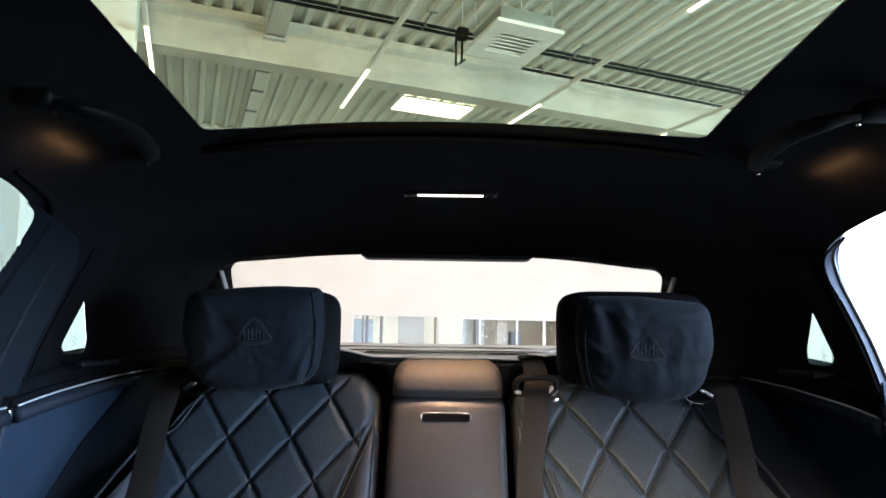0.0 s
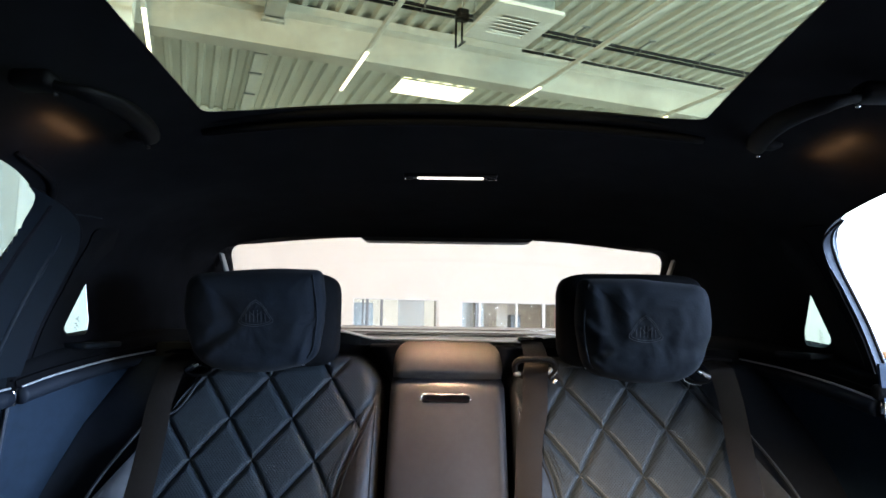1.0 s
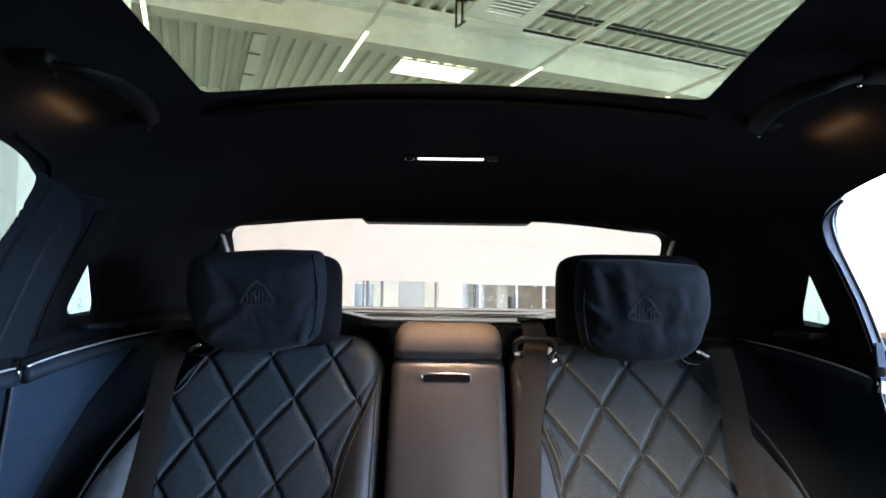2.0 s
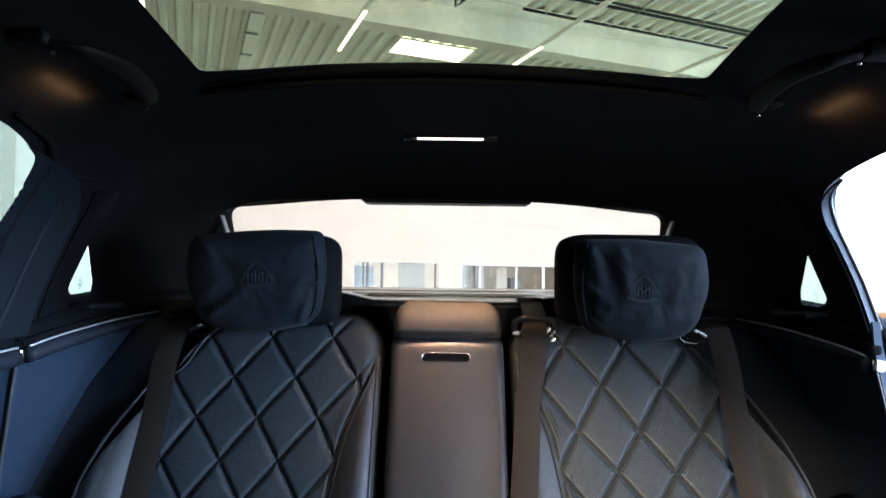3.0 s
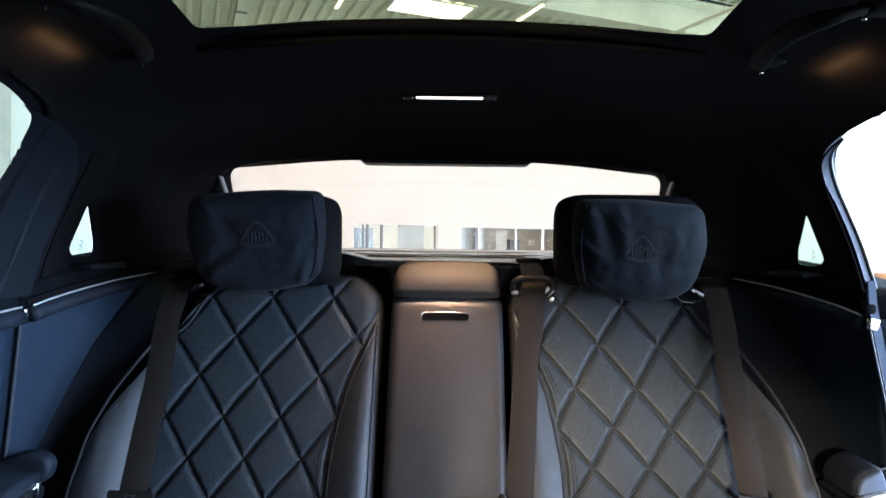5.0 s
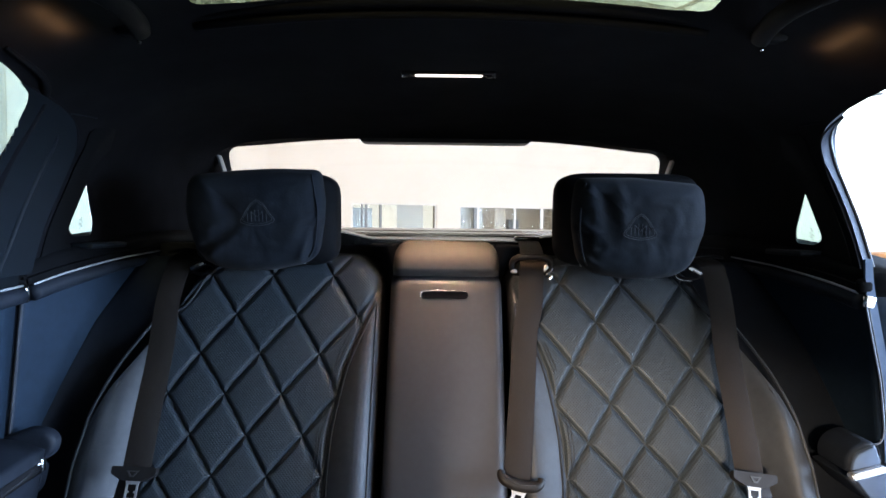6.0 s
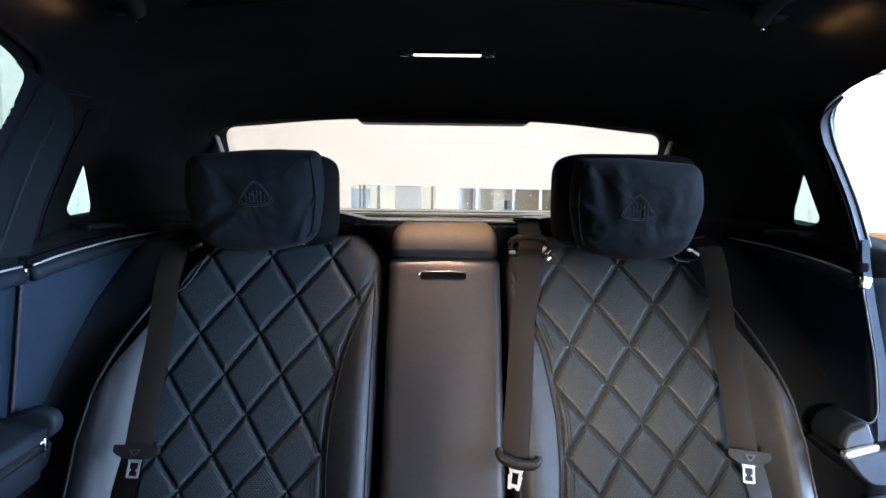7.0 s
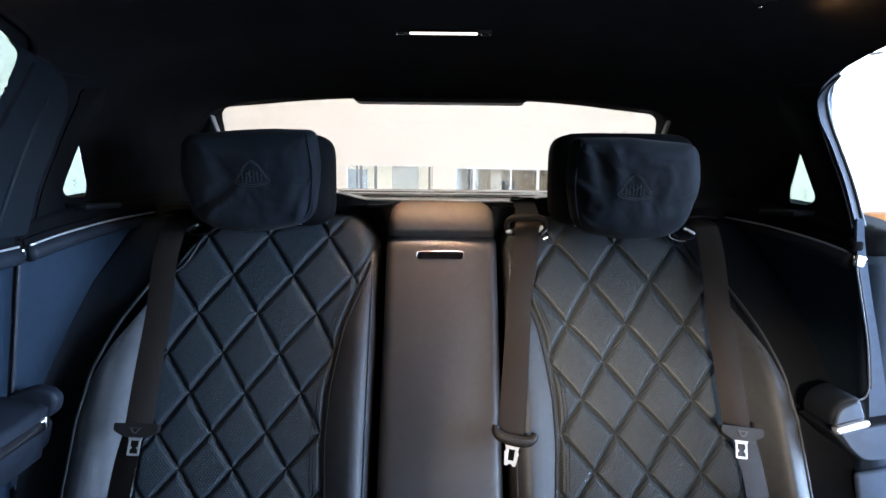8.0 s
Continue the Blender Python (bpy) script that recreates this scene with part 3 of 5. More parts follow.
        low = rounded([(0.652, -0.416), (0.733, -0.402), (0.775, -0.395), (0.778, -0.463), (0.712, -0.469), (0.688, -0.452)], [0.006, 0.006, 0.006, 0.01, 0.02, 0.02], 5)
        base = part("underside", crisp(padded(low, 1.004, 1.10, 0.006), 60), ARM, stub)
        plate = rounded([(0.668, -0.4185), (0.733, -0.405), (0.773, -0.398), (0.775, -0.460), (0.713, -0.466), (0.692, -0.450)], [0.004, 0.006, 0.006, 0.01, 0.02, 0.02], 5)
        part("end_panel", crisp(padded(plate, 1.000, 1.012, 0.003), 60), DAYLIT_TONE, base, "smooth end panel, blue daylight put into its colour")
    else:
        face = rounded([(-0.735, -0.372), (-0.686, -0.355), (-0.656, -0.361), (-0.645, -0.375), (-0.650, -0.399), (-0.674, -0.415), (-0.735, -0.408)], [0.006, 0.012, 0.012, 0.010, 0.012, 0.012, 0.006], 6)
        part("pad", crisp(padded(face, 1.022, 1.044, 0.010), 60), ARM, stub)
        low = rounded([(-0.735, -0.412), (-0.668, -0.418), (-0.680, -0.470), (-0.735, -0.490)], [0.006, 0.012, 0.02, 0.006], 5)
        part("underside", crisp(padded(low, 1.028, 1.048, 0.008), 60), ARM, stub)
    # body side behind the lining
    part("body_side", box(AX + s * 0.83, 1.62, -0.45, 0.06, 1.16, 0.74, 0.02), BODY, car)
    part("sill", box(AX + s * 0.77, 0.1, -0.80, 0.14, 2.7, 0.10, 0.02), BODY, car)
    part("front_side", box(AX + s * 0.76, -0.6, -0.44, 0.06, 1.26, 0.70, 0.02), LEATHER, car)
    part("front_pillar_post", box(AX + s * 0.74, 0.09, -0.44, 0.08, 0.13, 0.70, 0.02), PLASTIC, car)

# right door stands open: painted jamb with a rubber seal
edge = [(0.988, 0.164), (1.030, 0.155), (1.068, 0.141), (1.095, 0.118), (1.107, 0.092), (1.106, 0.06), (1.088, 0.0), (1.064, -0.06), (1.044, -0.11)]
wide = [0.003, 0.014, 0.030, 0.042, 0.046, 0.046, 0.046, 0.046, 0.046]
jamb_mid = [(AX + side_x(y, z) + 0.53 * w, y + 0.34 * w, z) for (y, z), w in zip(edge, wide)]
part("door_jamb", ribbon(jamb_mid, [(1, 0.8, 0)] * 9, wide, 0.004, 90), JAMB, car, "blue-grey painted door jamb")
low_line = [(0.694, -0.060), (0.697, -0.096), (0.706, -0.148), (0.718, -0.206), (0.731, -0.264), (0.7445, -0.343), (0.756, -0.405)]
part("lower_jamb", ribbon([(AX + x, 1.034, z) for x, z in low_line], (1, 0, 0), [0.012, 0.013, 0.015, 0.017, 0.019, 0.028, 0.040], 0.006, 60), DAYLIT_TONE, car, "lower door jamb, blue daylight put into its colour")
part("sill_cover", crisp(box(AX + 0.774, 1.031, -0.570, 0.085, 0.014, 0.155, 0.006, 3, turn=pose(0, 0, 0, 0, -11, 0)), 60), DAYLIT_TONE, car, "cover plate over the sill, blue daylight put into its colour")
part("door_seal", tube([(x + 0.17 * w, y + 0.001, z) for (x, y, z), w in zip(jamb_mid, wide)], 0.003, 90, 8), RUBBER, car, "black rubber door seal")

# the closed left rear door
door = thing("rear_door", (AX - 0.74, 0.55, -0.80), "closed rear car door with black leather lining", "car door")
inset = [(0.16 + (y - 0.15) * 0.985, z - 0.004 if z > 0 else z) for y, z in DOOR_HOLE]
fr = carve(carve(shell(0.1, 1.2, -0.010, 0.003, 72, 60), [flared(inset, -1, 0.5)], keep=True), [flared(DOOR_GLASS, -1, 1.75, 0.4)])
part("window_frame", crisp(fr), PILLAR, door, "dark padded window frame")
part("frame_gap", tube([(AX - side_x(y, z) + 0.002, y, z) for y, z in ((0.90, 0.178), (0.99, 0.167), (1.05, 0.151), (1.09, 0.128), (1.106, 0.09), (1.104, 0.05), (1.064, -0.06), (1.036, -0.11))], 0.0035, 60, 8), SUEDE, door)
part("window_glass", side_pane(rounded([(0.17, -0.12), (0.17, 0.11), (0.32, 0.205), (0.8, 0.212), (0.95, 0.19), (0.985, 0.13), (0.82, -0.12)], 0.03), -1, 0.02), SIDE_GLASS, door, "pale green door glass")
part("frame_ridge", tube([(AX - side_x(y, z) + 0.008, y, z) for y, z in ((1.000, 0.150), (1.030, 0.122), (1.036, 0.08), (1.022, 0.02), (0.985, -0.06), (0.955, -0.11))], [0.003, 0.006, 0.007, 0.007, 0.006, 0.005], 60, 10), PILLAR, door, "padded ridge of the window frame")
part("glass_seal", tube([(AX - side_x(y, z) + 0.004, y, z) for y, z in ((0.80, 0.206), (0.90, 0.192), (0.942, 0.170), (0.963, 0.12), (0.954, 0.05), (0.915, -0.08), (0.902, -0.115))], [0.003, 0.005, 0.009, 0.010, 0.010, 0.010, 0.010], 60, 8), SUEDE, door)
part("door_panel", slab(lambda u, v: Vector((AX - panel_x(1.03, -0.122 - 0.65 * v), 0.16 + 0.862 * u, -0.122 - 0.65 * v - 0.05 * (1 - u) * (1 - v))), lambda u, v: Vector((AX - 0.80, 0.16 + 0.862 * u, -0.122 - 0.65 * v - 0.05 * (1 - u) * (1 - v))), 30, 30), SIDE_LEATHER, door, "black leather door panel, daylight blue put into its colour")
part("panel_cap", slab(lambda u, v: Vector((AX - 0.698, 0.16 + 0.862 * u, -0.120 - 0.05 * (1 - u) + (0.055 + 0.04 * (1 - u)) * v)), lambda u, v: Vector((AX - 0.80, 0.16 + 0.862 * u, -0.120 - 0.05 * (1 - u) + (0.055 + 0.04 * (1 - u)) * v)), 10, 3), PILLAR, door, "black cloth cap over the door panel")
part("trim_strip", tube([(AX - 0.694, y, -0.134 - 0.05 * (1.02 - y)) for y in (0.2, 0.5, 0.8, 1.02)], 0.014, 30, 10), ARM, door)
part("trim_line", tube([(AX - 0.690, y, -0.118 - 0.05 * (1.02 - y)) for y in (0.2, 0.5, 0.8, 1.02)], 0.0019, 30, 6), SATIN, door)
part("armrest", slab(lambda u, v: Vector((AX - 0.652 - 0.09 * v, 0.3 + 0.71 * u, -0.366 - 0.018 * (1 - v) ** 2 - 0.03 * (1 - u))), lambda u, v: Vector((AX - 0.668 - 0.08 * v, 0.3 + 0.71 * u, -0.47 - 0.03 * (1 - u))), 20, 8), ARM, door, "black leather door armrest")
part("armrest_strip", tube([(AX - 0.662, y, -0.411 - 0.04 * (1.0 - y)) for y in (0.3, 0.6, 0.9, 1.0)], 0.012, 20, 8), GLOSSY, door)
part("strip_end", box(AX - 0.660, 1.008, -0.408, 0.016, 0.012, 0.022, 0.003), CHROME, door, "bright metal end of the armrest strip")

# ---- roof fittings ----
GRIP = material("soft_black_grip", (0.0014, 0.0014, 0.0017), 0.6, grain=0.1, scale=80, spec=0.08)
lamp = thing("reading_lamp", (AX, 1.19, 0.268), "lit slim reading lamp bar in the dark roof lining", "car lamp")
part("housing", box(AX, 1.19, 0.2705, 0.178, 0.020, 0.010, 0.004), PLASTIC, lamp)
part("light_bar", box(AX, 1.188, 0.2675, 0.127, 0.013, 0.007, 0.003), LAMP_ON, lamp, "glowing white light bar")
for s in (-1, 1):
    part("switch", box(AX + s * 0.077, 1.188, 0.2665, 0.017, 0.011, 0.008, 0.003), GLOSSY, lamp)
    part("switch_edge", box(AX + s * 0.086, 1.1865, 0.2635, 0.003, 0.010, 0.003, 0.001), CHROME, lamp, "bright switch edge")
beam = area("reading_lamp_light", (AX, 1.186, 1.08 + 0.258), (AX, 1.14, 0.6), 0.12, 0.01, 1.45, (1.0, 0.62, 0.38))
beam.data.spread = radians(72)

for s in (-1, 1):
    handle = thing("grab_handle", (AX + s * 0.45, 0.80, 0.20), "black padded roof grab handle over the door", "grab handle", "roof grab handles")
    pts = [(0.424, 0.872, 0.252), (0.415, 0.856, 0.240), (0.393, 0.80, 0.2365), (0.379, 0.736, 0.2355), (0.375, 0.68, 0.232), (0.385, 0.642, 0.230), (0.420, 0.632, 0.237)]
    part("grip", tube([(AX + s * x, y, z) for x, y, z in pts], [0.009, 0.011, 0.0130, 0.0135, 0.0125, 0.011, 0.009], 60, 14, flat=0.55, up=(0.5 * s, 0, 1)), GRIP, handle)
    for (x, y, z), d in ((pts[0], 0.012), (pts[-1], 0.010)):
        part("mount", box(AX + s * (x + d), y, z + 0.002, 0.044, 0.030, 0.020, 0.007), GRIP, handle)
    for (x, y, z) in ((0.418, 0.855, 0.230), (0.410, 0.634, 0.2255)):
        part("cap", box(AX + s * x, y, z, 0.004, 0.006, 0.004, 0.0015), CHROME if s > 0 else PLASTIC, handle, "small cap")
    p, q = (Vector((0.519, 0.869, 0.230)), Vector((0.514, 0.766, 0.235))) if s > 0 else (Vector((-0.482, 0.729, 0.240)), Vector((-0.494, 0.858, 0.233)))
    along = (q - p).normalized()
    inward = Vector((-s * 0.62, 0, -0.78))
    inward = (inward - along * inward.dot(along)).normalized()
    lamp_at = (p + q) / 2 + inward * 0.014
    lit = area("handle_lamp", lamp_at + Vector((0, 0, H)), (p + q) / 2 + Vector((0, 0, H)), 0.088, 0.004, 0.092, (1.0, 0.52, 0.20))
    lit.matrix_world = Matrix.Translation(lamp_at + Vector((0, 0, H))) @ Matrix((along, inward.cross(along), inward)).transposed().to_4x4()

# ---- parcel shelf ----
SILVER = material("silver_shelf_edge", (0.82, 0.82, 0.82), 0.35, metal=0.35, grain=0.04, scale=200)
shelf = thing("parcel_shelf", (AX, 1.8, -0.07), "brown wood and black parcel shelf under the rear window", "shelf")


def shelf_z(y):
    return -0.0480 + 0.0160 * (y - 1.40) / 0.75


part("board", slab(lambda u, v: Vector((AX + (u - 0.5) * 1.08, 1.40 + 0.75 * v, shelf_z(1.40 + 0.75 * v))), lambda u, v: Vector((AX + (u - 0.5) * 1.08, 1.40 + 0.75 * v, shelf_z(1.40 + 0.75 * v) - 0.022)), 12, 12), WOOD, shelf, "brown wooden shelf top")
front = [(x, y, z) for x, y, z in ((-0.52, 1.389, -0.026), (-0.32, 1.389, -0.026), (-0.235, 1.389, -0.030), (-0.17, 1.389, -0.0435), (-0.14, 1.389, -0.0455), (0.0, 1.389, -0.0465), (0.13, 1.389, -0.0475), (0.160, 1.389, -0.048), (0.20, 1.389, -0.040), (0.26, 1.389, -0.034), (0.5, 1.389, -0.032))]
part("front_edge", ribbon([(AX + x, y, z) for x, y, z in front], (0, 1, 0.085), 0.030, 0.002, 110), SILVER, shelf, "bright metal front edge")
part("front_lip", ribbon([(AX + x, y - 0.006, z - 0.018) for x, y, z in front], (0, 0, 1), 0.030, 0.006, 110), GLOSSY, shelf, "black lacquered shelf lip")
# Bright strips added in place of the window's reflections on the board.
for y, w, d, x in ((1.56, 0.46, 0.012, 0.02), (1.70, 0.66, 0.014, -0.02), (1.90, 0.80, 0.012, 0.03)):
    part("reflection_strip", box(AX + x, y, shelf_z(y) + 0.001, w, d, 0.003, 0.001), CHROME, shelf, "thin metal strip standing in for a window reflection")
part("grille", box(AX, 1.63, shelf_z(1.63) + 0.0005, 0.40, 0.09, 0.003, 0.001), PLASTIC, shelf, "dark speaker grille")
part("belt_slot", box(AX + 0.178, 1.383, -0.043, 0.056, 0.022, 0.010, 0.004), GLOSSY, shelf, "black belt slot bezel")

# ---- rear seats ----
REST_CLOTH = material("black_headrest_suede", (0.0022, 0.0026, 0.0036), 0.85, grain=0.2, scale=30, bump=0.2, bump_scale=250, spec=0.1)
OUTER = [(-0.70, 0.630), (-0.53, 0.642), (-0.42, 0.641), (-0.34, 0.629), (-0.26, 0.599), (-0.20, 0.566), (-0.15, 0.536), (-0.10, 0.512), (-0.05, 0.50)]
INSERT_IN = [(-0.70, 0.200), (-0.555, 0.207), (-0.468, 0.213), (-0.396, 0.211), (-0.333, 0.201), (-0.282, 0.190), (-0.242, 0.174), (-0.191, 0.152), (-0.13, 0.130), (-0.08, 0.115)]
INSERT_OUT = [(-0.70, 0.535), (-0.3, 0.530), (-0.1, 0.51)]
# heights of the seam crossings down each backrest
ROWS = {-1: [(-0.675, 8), (-0.62, 7), (-0.566, 6), (-0.511, 5), (-0.456, 4), (-0.393, 3), (-0.327, 2), (-0.258, 1), (-0.189, 0), (-0.117, -1), (-0.04, -2)],
        1: [(-0.675, 8), (-0.62, 7), (-0.566, 6), (-0.514, 5), (-0.455, 4), (-0.401, 3), (-0.338, 2), (-0.274, 1), (-0.198, 0), (-0.127, -1), (-0.05, -2)]}
STEP = [(-2, 0.122), (-1, 0.119), (0, 0.116), (1, 0.112), (2, 0.104), (3, 0.101), (4, 0.097), (5, 0.094), (8, 0.090)]
SEAT_IN, SEAT_TOP, SEAT_BOT = 0.128, -0.078, -0.68


def back_plane(z):
    return 1.245 + 0.466 * (z + 0.11)


def soft_step(x, a, b):
    t = min(max((x - a) / (b - a), 0), 1)
    return t * t * (3 - 2 * t)


def seam(d):
    """The skin beside a seam: a fine crease with a stitched line, then the rolled edge of the flat pad."""
    t = min(max((d - 0.0006) / 0.0105, 0), 1)
    return 0.0066 * (1 - (1 - t) ** 2.1) - 0.0016 * math.exp(-(d / 0.0014) ** 2)


def seat_front(s, X, z, top):
    """How far forward the backrest's skin stands at a place, in front of its plane."""
    xi, xo, out = lerp_table(z, INSERT_IN), lerp_table(z, INSERT_OUT), lerp_table(z, OUTER)
    f = 0.0
    inside = soft_step(X, xi - 0.002, xi + 0.010) * (1 - soft_step(X, xo - 0.010, xo + 0.002))
    row = lerp_table(z, ROWS[s])
    k = (X - 0.346 - 0.004 * row) / lerp_table(row, STEP)
    al, be = k + (row - 1) / 2, k - (row - 1) / 2
    da, db = 0.080 * abs(al - round(al)), 0.080 * abs(be - round(be))
    puff = 0.0020 * math.sin(math.pi * (al - math.floor(al))) * math.sin(math.pi * (be - math.floor(be)))
    f += inside * (min(seam(da), seam(db)) + puff) + (1 - inside) * 0.007
    # inner bolster: a soft roll that rises from the seam and turns away at its edge
    wide = xi - SEAT_IN
    w = min(max((xi - 0.004 - X) / max(wide, 0.02), 0), 1)
    f += wide * (0.34 * math.sin(math.pi / 2 * min(w / 0.8, 1)) - 0.10 * w ** 4)
    # outer bolster
    f += 0.055 * soft_step(X, xo, xo + 0.07) * soft_step(-z, 0.08, 0.35)
    # seam grooves at the insert's border
    for b in (xi, xo):
        f -= 0.006 * math.exp(-((X - b) / 0.004) ** 2)
    for e, R in ((X - SEAT_IN, 0.034), (out - X, 0.055 if s > 0 else 0.040), (top - z, 0.034)):
        if e < R:
            f -= R - math.sqrt(max(R * R - (R - max(e, 0)) ** 2, 0))
    return f


def seat_top(X, out):
    t = SEAT_TOP
    r = 0.075
    d = X - SEAT_IN
    if d < r:
        t -= r - math.sqrt(max(r * r - (r - d) ** 2, 0))
    d = out - X
    if d < 0.1:
        t -= 0.1 - math.sqrt(max(0.01 - (0.1 - d) ** 2, 0))
    return t


def seat_place(s, u, v, back=0.0):
    z0 = SEAT_BOT + (SEAT_TOP - SEAT_BOT) * v
    out = lerp_table(z0, OUTER)
    X = SEAT_IN + (out - SEAT_IN) * u
    top = seat_top(X, out)
    z = SEAT_BOT + (top - SEAT_BOT) * v
    y = back_plane(z)
    if back:
        return Vector((AX + s * X, y + back, z))
    return Vector((AX + s * X, y - seat_front(s, X, z, top), z))


def blob(cx, cy, cz, rx, ry, rz, ex=4.0, ez=3.0, nu=48, nv=32, warp=None):
    """A cushion: a rounded block whose edges bulge."""
    vs, fs = [], []
    for j in range(nv + 1):
        ph = -math.pi / 2 + math.pi * j / nv
        for i in range(nu):
            th = 2 * math.pi * i / nu

            def c(a, e):
                return math.copysign(abs(math.cos(a)) ** (2 / e), math.cos(a))

            def s_(a, e):
                return math.copysign(abs(math.sin(a)) ** (2 / e), math.sin(a))
            # outline in x, z; depth in y
            d = c(ph, ez)
            p = Vector((rx * c(th, ex) * d, ry * s_(ph, ez), rz * s_(th, ex) * d))
            if warp:
                p = warp(p)
            vs.append(p + Vector((cx, cy, cz)))
    for j in range(nv):
        for i in range(nu):
            k = (i + 1) % nu
            fs.append((j * nu + i, j * nu + k, (j + 1) * nu + k, (j + 1) * nu + i))
    me = mesh_of(vs, fs)
    bm = bmesh.new()
    bm.from_mesh(me)
    bmesh.ops.remove_doubles(bm, verts=bm.verts, dist=1e-5)
    bm.to_mesh(me)
    bm.free()
    smooth(me)
    return me


def rear_seat(s):
    seat = thing("rear_seat", (AX + s * 0.38, 0.95, -0.80), "black leather rear car seat with diamond-quilted backrest", "car seat", "rear seats")
    me = skinned(lambda u, v: seat_place(s, u, v), Vector((0, 0.20, 0)), 400, 430)
    back = part("backrest", me, QUILT, seat, "diamond-quilted perforated black leather backrest")
    me.materials.append(LEATHER)
    for p in me.polygons:
        X, z = abs(p.center.x - AX), p.center.z
        if not (lerp_table(z, INSERT_IN) < X < lerp_table(z, INSERT_OUT)):
            p.material_index = 1

    def on_skin(X, z, lift=0.002):
        return (AX + s * X, back_plane(z) - seat_front(s, X, z, seat_top(X, lerp_table(z, OUTER))) - lift, z)
    zs = [-0.165 - 0.515 * k / 14 for k in range(15)]
    part("inner_piping", tube([on_skin(lerp_table(z, INSERT_IN) - 0.007, z, 0.001) for z in zs], 0.0018, 90, 6), STITCH, back)
    part("outer_piping", tube([on_skin(lerp_table(z, OUTER) - 0.012, z) for z in zs], 0.0028, 90, 6), LEATHER, back)
    part("edge_piping", tube([on_skin(SEAT_IN + 0.006, z) for z in zs], 0.0022, 90, 6), LEATHER, back)
    # stitched seams along the insert and over the shoulder
    for k, d in enumerate((0.012, 0.018)):
        part("stitch_line", tube([on_skin(lerp_table(z, INSERT_IN) + d, z, 0.0006) for z in zs], 0.0007, 120, 5), STITCH, back)
    xs = [SEAT_IN + 0.10 + 0.30 * k / 10 for k in range(11)]
    part("shoulder_piping", tube([on_skin(x, seat_top(x, 0.5) - 0.012, 0.001) for x in xs], 0.0024, 60, 6), LEATHER, back)
    # seat cushion, under the backrest
    part("seat_cushion", box(AX + s * 0.40, 0.80, -0.70, 0.54, 0.56, 0.15, 0.04, 4), LEATHER, seat)
    # headrest
    rest = part("headrest", blob(AX + s * 0.345, 1.225, -0.002 + 0.003 * s, 0.138, 0.052, 0.089, 6, 3.6), REST_CLOTH, seat, "black suede headrest")
    part("headrest_trim", tube([(AX + s * 0.345 + 0.135 * math.cos(a), 1.215, -0.005 + 0.085 * math.sin(a)) for a in np.linspace(0, 2 * math.pi, 25)], 0.002, 60, 6, closed=True, up=(0, 1, 0)), CLOTH, rest)
    for d in (-0.08, 0.08):
        part("post_collar", tube([(AX + s * 0.352 + d + 0.013 * math.cos(a), 1.205 + 0.010 * math.sin(a), -0.0865) for a in np.linspace(0, 2 * math.pi, 13)], 0.0035, 30, 6, closed=True), SATIN, seat, "satin collar of the headrest post")
        part("post", tube([(AX + s * 0.352 + d, 1.262, -0.07), (AX + s * 0.352 + d, 1.272, -0.10), (AX + s * 0.352 + d, 1.282, -0.13)], 0.007, 8, 8), SUEDE, seat)
    return seat


CUSHION = rounded([(-0.120, 0.088), (-0.02, 0.093), (0.114, 0.084), (0.127, 0.012), (0.104, -0.060), (0.072, -0.084), (-0.010, -0.094), (-0.108, -0.078), (-0.127, 0.018)], [0.014, 0.1, 0.022, 0.05, 0.04, 0.05, 0.08, 0.035, 0.07], 9)


def fold(x, z, a, b, width, depth):
    """A crease along the line from a to b, fading towards b."""
    a, b = Vector(a), Vector(b)
    d = b - a
    t = min(max((Vector((x, z)) - a).dot(d) / d.dot(d), 0), 1)
    r = (Vector((x, z)) - a - d * t).length
    return 1.6 * depth * (1 - 0.85 * t) * (math.exp(-(r / width) ** 2) - 0.5 * math.exp(-((r - 1.8 * width) / width) ** 2))


